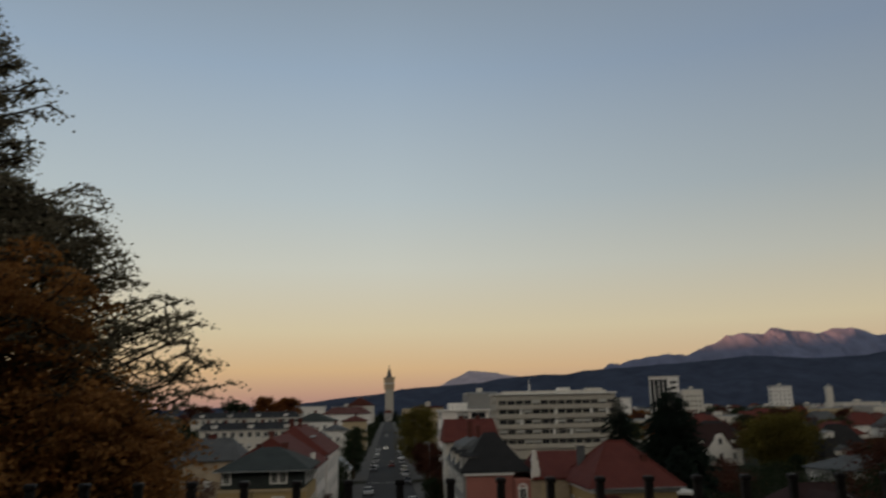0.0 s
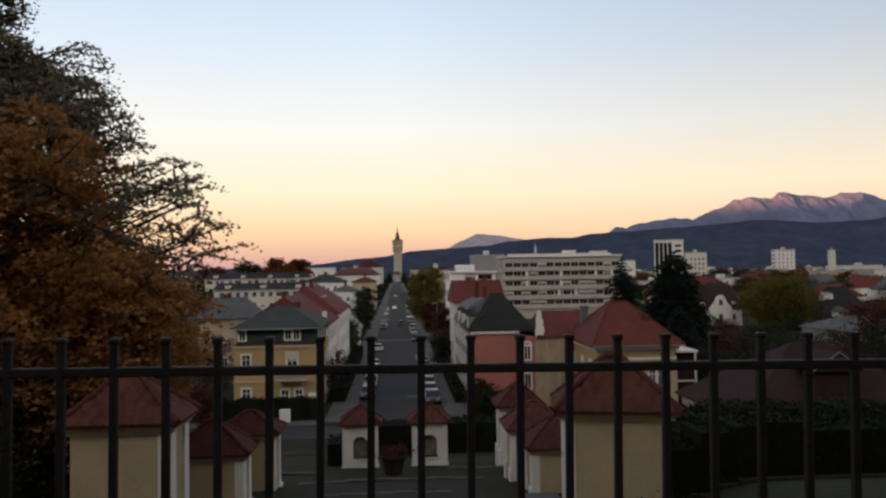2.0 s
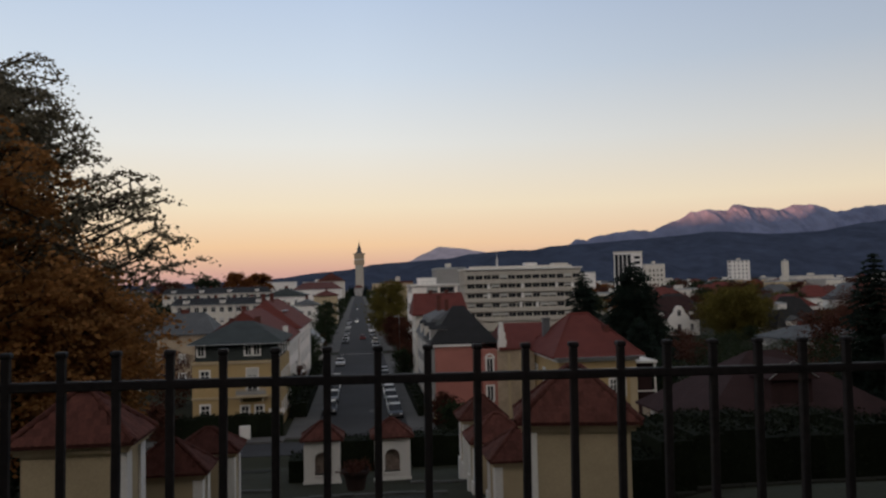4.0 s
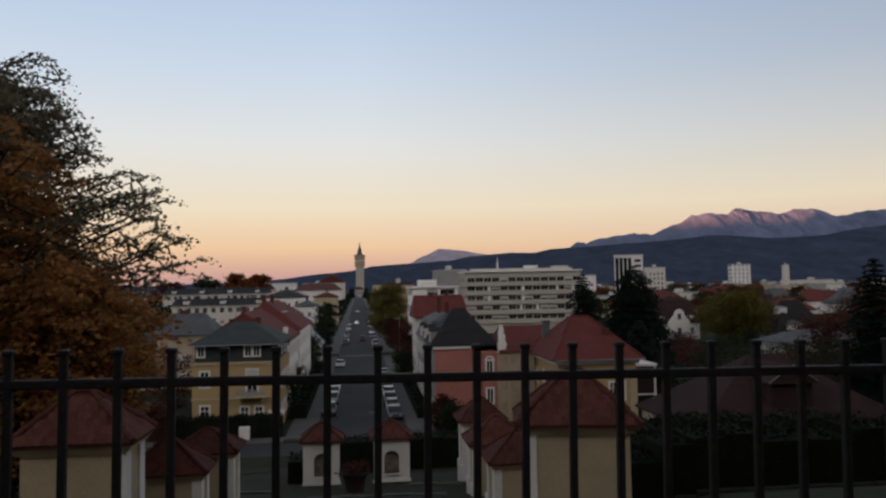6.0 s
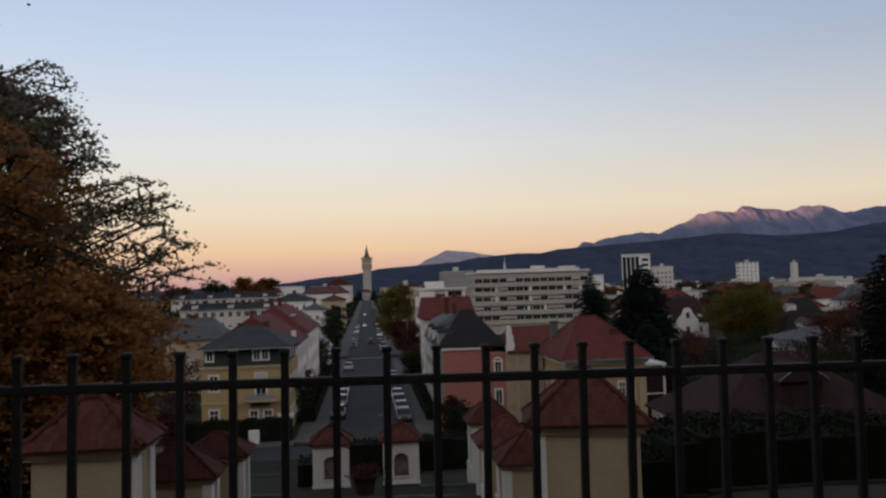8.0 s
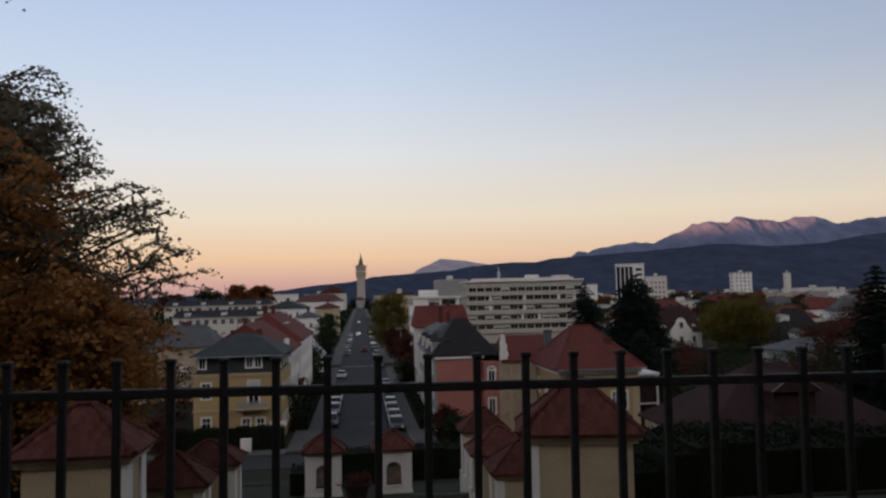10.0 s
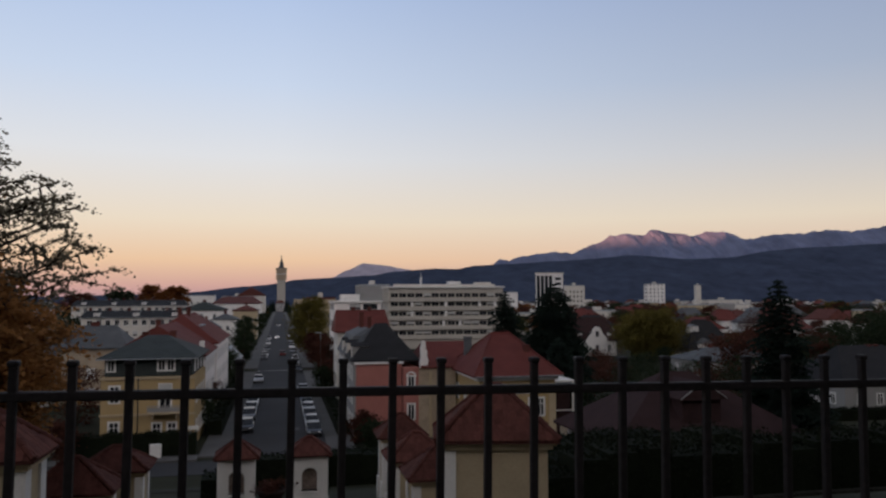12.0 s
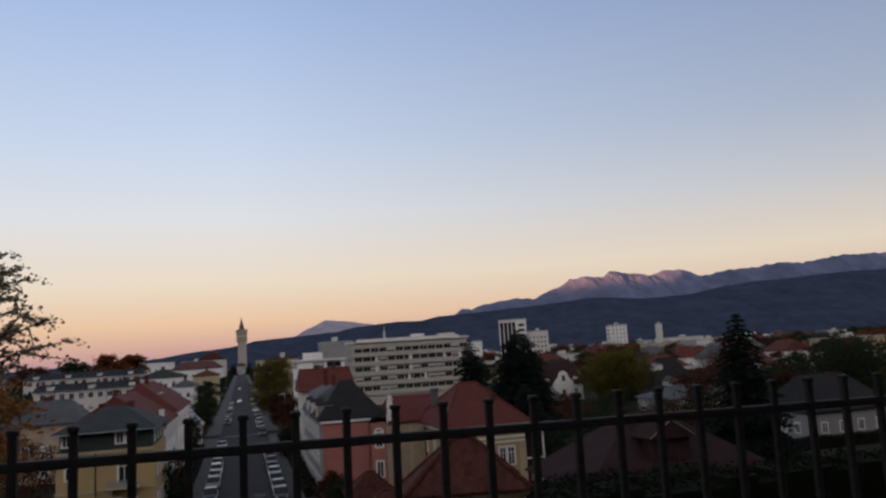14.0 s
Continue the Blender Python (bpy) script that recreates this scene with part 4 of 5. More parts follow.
# ---------------------------------------------------------------- town behind
# long white terraces with dark roofs and white dormers
def terrace(label, x, y, length, deep, h, rise, n, seed, roof="black_tile"):
    t = thing("terrace", label, "house", pose(x, y, STREET))
    body(t, length, deep, h, "offwhite", {"S": grid(length, n, int(h // 3), 1.3, 1.5, h - 2.1 - 3.0 * (int(h // 3) - 1), 3.0)}, "mid", seed)
    bm = bmesh.new()
    hip(bm, 0, length, 0, deep, h + 0.18, rise, 0.4, 0.96, "x")
    part("roof", bm, M[roof], t)
    for i in range(0, n, 2):
        chimney(t, length * (i + 0.5) / n, deep * 0.5, h + rise * 0.8, 1.2, 0.7)
    for i in range(1, n, 4):
        dormer(t, length * (i + 0.5) / n, 0.25, h + 0.1, 0, 1.5, 1.35, 2.4, "white", "black_tile")
    for i in range(2, n, 5):
        part("downpipe", boxes((length * i / n - 0.06, length * i / n + 0.06, -0.13, -0.01, 0, h)), M["grey_tile"], t)
    part("gutter", boxes((-0.4, length + 0.4, -0.53, -0.41, h + 0.02, h + 0.14)), M["tin"], t)
    return t


terrace("long white apartment terrace with dark roof", -74, 300, 39, 11, 14.3, 2.0, 15, 51)
terrace("white apartment terrace with small windows under a dark roof", -53, 225, 25.5, 10, 11.6, 1.8, 10, 52)
house("white apartment block with grey-green hipped roof and balconies", -32, 262, 14, 18, 13.0, "white", "green_roof", 2.6, (3, 4), 4, 0.5, "y", seed=54)
house("white stepped house behind the terrace", -19.5, 238, 6.5, 12, 10.5, "white", "grey_tile", 1.6, (2, 4), 3, 0.5, "y", seed=55)
house("small white house with grey roof beside the street", -24, 205, 8, 10, 9.0, "white", "grey_tile", 2.0, (2, 3), 3, 0.5, "x", seed=53)
house("cream corner house on the street", -19, 330, 9.8, 20, 11.8, "cream", "brown_tile", 2.2, (3, 5), 3, 0.5, "y", seed=56)
house("white town house on the street with broad brown roof", -34, 410, 24.5, 30, 14.4, "white", "brown_tile", 3.6, (6, 6), 4, 0.6, "x", seed=57)
house("tall cream gabled house further down the street", -27, 520, 17.5, 30, 19.0, "offwhite", "brown_tile", 5.5, (5, 6), 5, 0.98, "y", seed=58)
house("white house closing the far end of the street", -5.5, 1062, 12, 12, 11.5, "grey_wall", "brown_tile", 3.4, (4, 3), 3, 0.5, "x", seed=71)
house("long white apartment block on the skyline", -88, 520, 46, 14, 19.0, "white", "tin", 0, (12, 3), 5, style="far", seed=59, cat="building", name="building")
house("pale block with balconies on the skyline", -40, 560, 22, 14, 18.5, "offwhite", "tin", 0, (6, 3), 5, style="far", seed=60, cat="building", name="building")
house("low white house on the skyline", -100, 470, 12, 10, 15.5, "white", "grey_tile", 2.0, (3, 3), 4, seed=61)

# houses near the foot of the hill
house("small house with grey roof in the gardens", -44, 128, 9, 10, 7.5, "offwhite", "grey_tile", 3.4, (2, 2), 2, 0.5, "y", seed=62)
house("pale house with grey-brown roof in the gardens", -34, 130, 10, 10, 8.8, "beige", "grey_tile", 3.4, (3, 2), 2, 0.5, "x", seed=63)
house("small white gabled house between garden trees", -13.0, 172, 4.5, 8, 3.6, "white", "tin", 2.6, (1, 2), 1, 0.98, "y", seed=64, chim=0)
bung = house("dim brown-roofed bungalow with a small white-edged front gable below the hedge", 26.8, 58, 17.6, 13, 2.5, "beige", "dim_tile", 5.2, (5, 3), 1, 0.15, "x", seed=65, z=-14.6, chim=0)
gr = bmesh.new()
hip(gr, 6.4, 10.2, 1.2, 6.0, 6.1, 1.4, 0.3, 1.0, "y", 0.12)
part("gable_roof", gr, M["dim_tile"], bung)
part("gable_wall", boxes((6.5, 10.1, 1.3, 3.0, 3.4, 5.95)), M["dim_tile"], bung, "dark boarded gable wall")
verge = bmesh.new()
for sx in (-1, 1):
    tube(verge, [(8.3 + sx * 2.15, 0.88, 6.08), (8.3, 0.88, 7.52)], [0.04, 0.04], 5)
part("verge_board", verge, M["grey_wall"], bung, "pale verge board")
gv = thing("house", "villa with pale gable and tall dark roof in the gardens", "house", pose(107, 186, STREET))
body(gv, 13, 10, 2.8, "offwhite", {"S": grid(13, 5, 1, 1.1, 1.3, 0.9), "W": grid(10, 3, 1, 1.0, 1.3, 0.9)}, "mid", 66)
gr = bmesh.new()
hip(gr, 0, 13, 0, 10, 2.98, 7.6, 0.7, 0.35, "x")
part("roof", gr, M["black_tile"], gv)
part("gable", boxes((2.2, 6.6, -0.5, 2.2, 2.8, 4.3)), M["white"], gv, "white plastered gable")
gr = bmesh.new()
hip(gr, 2.2, 6.6, -0.5, 3.5, 4.4, 1.3, 0.3, 0.6, "y", 0.1)
part("gable_roof", gr, M["grey_tile"], gv)
dormer(gv, 3.0, 2.6, 6.6, 0, 2.4, 2.2, 2.4, "white", "tin")
chimney(gv, 8.5, 5.0, 10.0, 1.4, 0.7)
house("grey bungalow with low slate roof", 84, 142, 18, 12, 3.4, "grey_wall", "grey_tile", 2.4, (4, 3), 1, 0.4, "x", seed=67, chim=1)
house("dark-roofed house with white gable edge", 79.5, 96, 15, 11, 4.0, "grey_wall", "black_tile", 5.0, (4, 3), 1, 0.5, "x", seed=68)
house("red-roofed villa among trees", 104, 262, 12, 12, 8.2, "offwhite", "red_tile", 4.4, (4, 4), 2, 0.2, "x", seed=69)
house("dark-roofed house among trees", 96, 235, 12, 10, 7.2, "grey_wall", "black_tile", 3.6, (3, 3), 2, 0.4, "x", seed=70)

# the wider town: houses and blocks in loose rows, kept off the street
town = random.Random(77)
TAKEN = [(-30, 30, 76, 420), (20, 80, 80, 300), (-80, -8, 195, 320), (-36, -8, 325, 560), (-14, 14, 1050, 1080), (24, 70, 205, 240), (78, 112, 180, 275), (150, 178, 445, 470), (300, 330, 590, 620), (190, 212, 495, 520), (366, 384, 610, 632),
         (98, 124, 376, 400), (-92, -15, 515, 580), (-104, -84, 465, 485), (80, 125, 90, 160), (-8, 8, 76, 1100)]
WALLS = ["white", "offwhite", "white", "cream", "grey_wall", "offwhite"]
ROOFS = ["brown_tile", "black_tile", "grey_tile", "red_tile", "brown_tile", "grey_tile"]
LABELS = {"brown_tile": "brown-red tiled roof", "black_tile": "dark slate roof", "grey_tile": "grey roof", "red_tile": "red tiled roof"}
WORDS = {"white": "white", "offwhite": "off-white", "cream": "cream", "grey_wall": "grey"}
made_town = []
tries = 0
while len(made_town) < 185 and tries < 3000:
    tries += 1
    y = 212 + 900 * town.random() ** 1.7
    x = town.uniform(-0.36 * y, 0.92 * y) if y < 700 else town.uniform(-0.36 * y, 0.8 * y)
    flat = town.random() < (0.40 if y > 330 else 0.15)
    w = town.uniform(9, 14) if not flat else town.uniform(16, 34)
    d = town.uniform(9, 13)
    if any(a - w < x < b + 2 and c - d < y < e + 2 for a, b, c, e in TAKEN):
        continue
    TAKEN.append((x - 2, x + w + 2, y - 2, y + d + 2))
    wall, roof = town.choice(WALLS), town.choice(ROOFS)
    top = 11.5 + min(5.0, (y - 210) / 120)
    if flat:
        h = town.uniform(0.5, 1.0) * top
        b = house("%s flat-roofed block in the town" % WORDS[wall], x, y, w, d, h, wall, "tin", 0, (int(w / 5.4), 2), max(2, int(h // 3.3)), style="far", seed=tries, rz=town.uniform(-12, 12), group="town blocks", faces="S", cat="building", name="building")
    else:
        h = town.uniform(0.50, 0.70) * top
        b = house("%s town house with %s" % (WORDS[wall], LABELS[roof]), x, y, w, d, h, wall, roof, town.uniform(3, 4.4), (3, 2), max(1, int(h // 3)), town.uniform(0.2, 0.98), town.choice("xy"), seed=tries, style="mid" if y < 300 else "far", rz=town.uniform(-15, 15), group="town houses", faces="SW" if y < 260 else "S", chim=1)
    made_town.append(b)

# ---------------------------------------------------------------- trees in the town
crowns = {"green": "leaf_green", "yellow": "leaf_yellow", "red": "leaf_red", "orange": "leaf_orange"}
WORD = {"green": "dark green leafy garden tree in the town", "yellow": "yellow-green autumn tree in a garden", "red": "red-brown autumn tree in a garden", "orange": "orange autumn tree between the houses"}
stock = []
for i, kind in enumerate(("green", "red", "yellow", "green", "orange", "red")):
    stock.append((kind, broadleaf(WORD[kind], (-70, 128, 136, 150, -60, 165)[i], (285, 250, 232, 250, 440, 300)[i], 11, 9.5, M[crowns[kind]], 200 + i, 0.42, 3600, 16, 0.16, 1.0, STREET, group="garden trees")))
FAR_WORD = {"green": "far dark green trees between town roofs", "yellow": "far yellow-green autumn trees between town roofs", "red": "far red-brown autumn trees between town roofs", "orange": "far orange autumn trees between town roofs"}
far_spots = {kind: [] for kind in crowns}


def plant(kind, ob, x, y, a, wide, tall):
    """A town tree: a thing of its own up to 400 m off, beyond that a spot in the far trees."""
    if y > 400:
        far_spots[kind].append((ob, x, y, a, wide, tall))
    else:
        c = copy_thing(ob, pose(x, y, STREET - 0.1, 0, 0, a))
        c.scale = (wide, wide, tall)


count, tries = 0, 0
while count < 290 and tries < 4000:
    tries += 1
    y = 222 + 800 * town.random() ** 1.5
    x = town.uniform(-0.4 * y, 1.0 * y)
    if any(a - 3 < x < b + 3 and c - 3 < y < e + 3 for a, b, c, e in TAKEN) or abs(x) < 14:
        continue
    kind, ob = stock[town.randrange(6)] if town.random() < 0.75 else stock[0]
    s = town.uniform(0.75, 1.25)
    plant(kind, ob, x, y, town.uniform(0, 360), s * 1.1, s)
    count += 1

# taller trees between the houses
for i in range(95):
    y = town.uniform(245, 700)
    x = town.uniform(0.24, 0.98) * y if i % 4 else town.uniform(-0.37, -0.16) * y
    if 24 < x < 76 and y < 300 or y < 330 and x < 0:
        continue
    kind, ob = stock[(0, 1, 3, 5, 4, 0)[town.randrange(6)]]
    s = town.uniform(0.8, 1.25)
    plant(kind, ob, x, y, town.uniform(0, 360), s * 1.15, s)

# the far trees that nobody could count, one mesh for each kind of foliage
for kind, spots in far_spots.items():
    if not spots:
        continue
    pts, tris, slots, n = [], [], [], 0
    for ob, x, y, a, wide, tall in spots:
        ca, sa = math.cos(math.radians(a)) * wide, math.sin(math.radians(a)) * wide
        turn = np.array(((ca, sa, 0), (-sa, ca, 0), (0, 0, tall)))
        for p in ob.children:
            co = np.empty(len(p.data.vertices) * 3)
            p.data.vertices.foreach_get("co", co)
            co = co.reshape(-1, 3)
            if p.name.startswith("crown"):
                leaf4 = co.reshape(-1, 4, 3)[::3]
                mid = leaf4.mean(axis=1, keepdims=True)
                co = (mid + (leaf4 - mid) * 1.65).reshape(-1, 3)
                k = np.arange(len(leaf4))[:, None] * 4
                fs = np.concatenate((k + (0, 1, 2), k + (0, 2, 3)))
                slot = 0
            else:
                p.data.calc_loop_triangles()
                fs = np.array([t.vertices[:] for t in p.data.loop_triangles])
                slot = 1
            pts.append(co @ turn + (x, y, STREET - 0.1))
            tris.append(fs + n)
            slots.append(np.full(len(fs), slot, dtype=np.int32))
            n += len(co)
    me = bpy.data.meshes.new("far_trees")
    me.from_pydata(np.concatenate(pts), [], np.concatenate(tris).tolist())
    me.materials.append(M[crowns[kind]])
    me.materials.append(M["bark"])
    me.polygons.foreach_set("material_index", np.concatenate(slots))
    me.update()
    tagged(new("far_trees", me), FAR_WORD[kind], "trees", "", "stuff")

# shrubs and small trees of the gardens
for i in range(120):
    y = town.uniform(112, 235)
    x = town.uniform(0.50 * y, 1.02 * y)
    if any(a - 2 < x < b + 2 and c - 2 < y < e + 2 for a, b, c, e in TAKEN) or 0.38 * y < x < 0.48 * y:
        continue
    kind, ob = stock[(0, 1, 3, 5, 0, 2)[town.randrange(6)]]
    s = town.uniform(0.3, 0.68)
    c = copy_thing(ob, pose(x, y, STREET - 0.05, 0, 0, town.uniform(0, 360)))
    c.scale = (s * 1.2, s * 1.2, s)

# named trees
broadleaf("large yellow-green tree behind the bungalow", 97.8, 190, 12.8, 16.5, M["leaf_yellow"], 301, 0.34, 42000, 44, 0.06, 1.0, STREET)
broadleaf("yellow-green street tree beside the road", 8.6, 214, 17.0, 11, M["leaf_yellow"], 302, 0.36, 16000, 30, 0.15, 1.0, STREET)
broadleaf("red-brown street tree beside the road", 9.2, 188, 8.6, 6.5, M["leaf_red"], 303, 0.32, 7000, 18, 0.12, 1.0, STREET)
broadleaf("red-brown street tree by the kerb", 10.4, 172, 8, 6, M["leaf_red"], 304, 0.34, 3000, 16, 0.12, 1.0, STREET)
broadleaf("dark green tree beside the far street", -8.6, 196, 11.5, 6.5, M["leaf_green"], 305, 0.36, 3000, 16, 0.1, 1.0, STREET)
broadleaf("dark green tree between street houses", -11, 290, 11, 7, M["leaf_green"], 306, 0.4, 3000, 16, 0.1, 1.0, STREET)
broadleaf("tall dark green tree behind the gardens", 112, 128, 13.5, 13, M["leaf_green"], 341, 0.36, 7000, 26, 0.08, 1.0, STREET)
broadleaf("broad dark green tree beside the dark-roofed house", 128, 142, 14.5, 15, M["leaf_green"], 342, 0.38, 7000, 26, 0.08, 1.0, STREET)
broadleaf("big dark tree behind the dark-roofed house", 104, 114, 13.6, 15, M["leaf_green"], 344, 0.34, 12000, 30, 0.06, 1.0, STREET)
broadleaf("red-brown tree beside the spruce", 73, 113, 10.5, 9, M["leaf_red"], 343, 0.32, 5000, 24, 0.08, 1.0, STREET)
broadleaf("orange autumn tree on the skyline", -72, 470, 26.5, 17, M["leaf_orange"], 307, 1.0, 8000, 26, 0.08, 1.0, STREET)
broadleaf("broad orange-red tree on the skyline", -62, 488, 25, 17, M["leaf_orange"], 309, 1.0, 8000, 26, 0.08, 1.0, STREET)
broadleaf("low red autumn tree on the skyline", -113, 480, 20.5, 18, M["leaf_red"], 312, 1.0, 6000, 24, 0.08, 1.0, STREET)
broadleaf("dark green tree on the skyline", -91, 480, 22.5, 19, M["leaf_green"], 308, 1.0, 8000, 26, 0.08, 1.0, STREET)
for i, yy in enumerate((330, 380, 440, 510, 600, 700)):
    broadleaf("dark green tree lining the far street", 10.8, yy, 10.5, 8, M["leaf_green"], 320 + i, 0.5, 2000, 14, 0.12, 1.0, STREET, group="street trees")
    broadleaf("dark green tree lining the far street", -10.4, yy + 20, 9.5, 6.5, M["leaf_green"], 330 + i, 0.5, 2000, 14, 0.12, 1.0, STREET, group="street trees")
for i, (x, y) in enumerate(((-8, 1040), (8.5, 1036), (-11, 1010), (11, 1000), (16, 760), (-15, 740), (24, 640), (18, 560))):
    spruce("dark conifer at the far end of the street", x, y, 15.5, 9, 440 + i, STREET, "street conifers")
spruce("tall broad dark spruce in a garden", 42.6, 115, 18.8, 13.0, 401, STREET, full=0.38)
spruce("slim dark spruce beside the tall one", 39.0, 130, 17.8, 9.0, 402, STREET, full=0.5)
spruce("low broad conifer in the villa garden", 38.0, 101, 11.0, 9.0, 403, STREET, full=0.6)
spruce("dark conifer in the villa garden", 40.5, 104, 9.0, 7.5, 404, STREET, full=0.6)
spruce("single tall spruce on the hillside", 50.5, 70, 18.3, 11.0, 405, STREET, full=0.62)
broadleaf("bare red-brown tree in the gardens", 122, 178, 12.5, 12, M["leaf_red"], 310, 0.3, 4500, 24, 0.15, 1.1, STREET)
broadleaf("dark garden tree beside the bungalow", 102, 150, 10, 11, M["leaf_red"], 311, 0.32, 4500, 22, 0.12, 1.0, STREET)
for i, (x, y, h, w, k) in enumerate(((-10.6, 99, 5.5, 4.5, "green"), (-10.4, 108, 5, 4, "green"), (-10.2, 118, 5, 4, "red"), (-10.4, 158, 6, 5, "green"), (9.6, 88.5, 3.6, 3.0, "red"), (10.6, 85.0, 3.0, 3.0, "green"),
                                     (-10.2, 166, 6, 4.5, "green"), (-10.6, 182, 5.5, 4.5, "red"), (-10.4, 206, 7, 5, "green"), (-10.2, 222, 7, 5, "green"), (-11, 246, 8, 5.5, "green"), (10.0, 152, 5, 3.6, "red"), (7.6, 134, 5, 3.6, "green"), (29, 98, 8, 7, "red"), (-22, 86.5, 4.0, 4.0, "red"), (33, 75, 5.5, 5, "green"), (36, 86, 7, 6, "green"), (57, 88, 9, 8, "green"), (48.5, 96, 6, 7, "green"), (56, 100, 5.2, 8, "green"), (64, 106, 5.5, 8, "red"), (72, 112, 5, 8, "green"), (57, 118, 5, 8, "green"), (51, 122, 6, 7, "red"), (67, 126, 4.5, 8, "green"), (77, 132, 4.5, 8, "green"), (60, 134, 4.5, 8, "red"), (70, 146, 4.5, 8, "green"), (80, 158, 4, 8, "green"), (75, 172, 4, 8, "red"), (-30, 100, 9, 8, "green"), (-26, 110, 8, 7, "red"))):
    broadleaf("%s shrub in the front garden" % ("dark green" if k == "green" else "red-brown"), x, y, h, w, M[crowns[k]], 350 + i, 0.26, 2600, 16, 0.05, 1.0, STREET, group="garden shrubs")

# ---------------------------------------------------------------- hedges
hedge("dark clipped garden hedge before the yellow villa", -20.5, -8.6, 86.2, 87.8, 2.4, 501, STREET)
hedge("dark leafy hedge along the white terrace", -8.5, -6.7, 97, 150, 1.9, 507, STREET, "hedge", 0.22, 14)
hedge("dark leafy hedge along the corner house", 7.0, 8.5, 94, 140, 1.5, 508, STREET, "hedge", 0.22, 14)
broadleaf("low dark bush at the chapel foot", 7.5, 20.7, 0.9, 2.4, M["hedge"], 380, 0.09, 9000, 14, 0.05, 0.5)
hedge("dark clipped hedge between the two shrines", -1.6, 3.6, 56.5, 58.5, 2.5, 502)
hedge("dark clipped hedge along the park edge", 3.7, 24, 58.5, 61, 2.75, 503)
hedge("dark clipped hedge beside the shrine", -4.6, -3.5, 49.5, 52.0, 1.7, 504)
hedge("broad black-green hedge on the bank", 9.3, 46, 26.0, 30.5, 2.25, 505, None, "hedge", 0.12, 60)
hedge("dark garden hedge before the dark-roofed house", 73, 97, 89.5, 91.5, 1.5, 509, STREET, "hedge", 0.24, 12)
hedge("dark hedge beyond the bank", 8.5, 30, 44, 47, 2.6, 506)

# ---------------------------------------------------------------- cars
def car_meshes(kind):
    key = ("car", kind)
    if key in CACHE:
        return CACHE[key]
    L, W, H = {"hatch": (4.0, 1.72, 1.48), "estate": (4.5, 1.78, 1.50), "saloon": (4.5, 1.78, 1.42)}[kind]
    low = [(0, 0.32), (0.05, 0.62), (0.25, 0.78), (1.15, 0.92), (L - 0.5, 0.95), (L - 0.08, 0.86), (L, 0.55), (L - 0.05, 0.3)]
    tail = {"hatch": (L - 0.75, L - 0.2), "estate": (L - 0.7, L - 0.15), "saloon": (L - 1.35, L - 0.7)}[kind]
    top = [(1.05, 0.92), (1.85, H - 0.05), (2.3, H), (tail[0], H - 0.04), (tail[1], 0.94)]

    def slab(profile, w, taper):
        bm = bmesh.new()
        a = [bm.verts.new((-w / 2 + (taper if z > 1.2 else 0), y, z)) for y, z in profile]
        b = [bm.verts.new((w / 2 - (taper if z > 1.2 else 0), y, z)) for y, z in profile]
        bm.faces.new(a)
        bm.faces.new(b[::-1])
        for i in range(len(profile)):
            j = (i + 1) % len(profile)
            bm.faces.new((a[i], b[i], b[j], a[j]))
        bmesh.ops.recalc_face_normals(bm, faces=bm.faces[:])
        return bm

    lower = bevel(slab(low, W, 0), 0.05, 2)
    glass = slab(top, W - 0.12, 0.12)
    roof = bevel(boxes((-W / 2 + 0.2, W / 2 - 0.2, 1.9, tail[0] + 0.03, H - 0.05, H + 0.025)), 0.02, 1)
    wheel = bmesh.new()
    lathe(wheel, [(0.2, -0.1), (0.31, -0.1), (0.32, -0.05), (0.32, 0.05), (0.31, 0.1), (0.2, 0.1)], 14)
    rim = bmesh.new()
    lathe(rim, [(0.05, -0.105), (0.2, -0.104), (0.2, 0.104), (0.05, 0.105)], 10)
    lamp = boxes((-0.16, 0.16, -0.04, 0.03, -0.07, 0.07))
    CACHE[key] = (L, W, {"lower": lower, "glass": glass, "roof": roof, "wheel": wheel, "rim": rim, "lamp": lamp})
    out = {}
    for k, b in CACHE[key][2].items():
        out[k] = mesh_of(k, b, M["pane"] if k == "glass" else M["tyre"] if k == "wheel" else M["chrome"] if k == "rim" else M["headlight_off"])
    CACHE[key] = (L, W, out)
    return CACHE[key]


def car(label, x, y, color, kind="hatch", rz=0, lights=False, group="parked cars"):
    L, W, ms = car_meshes(kind)
    c = thing("car", label, "car", pose(x, y, STREET, 0, 0, rz), group)

    def tinted(key, mat):
        k = ("tint", kind, key, mat)
        if k not in CACHE:
            CACHE[k] = ms[key].copy()
            CACHE[k].materials.clear()
            CACHE[k].materials.append(M[mat])
        return CACHE[k]

    part("body", tinted("lower", "car_" + color), None, c)
    part("car_glass", ms["glass"], None, c, "dark car glass")
    part("roof", tinted("roof", "car_" + color), None, c)
    for sx in (-1, 1):
        for yy in (0.78, L - 0.85):
            wl_ = part("wheel", ms["wheel"], None, c, "", pose(sx * (W / 2 - 0.1), yy, 0.32, 0, 90, 0))
            part("rim", ms["rim"], None, wl_)
        part("headlight", tinted("lamp", "headlight" if lights else "headlight_off"), None, c, "", pose(sx * (W / 2 - 0.28), 0.06, 0.66))
        part("tail_light", tinted("lamp", "taillight" if lights else "taillight_off"), None, c, "", pose(sx * (W / 2 - 0.28), L - 0.02, 0.72))


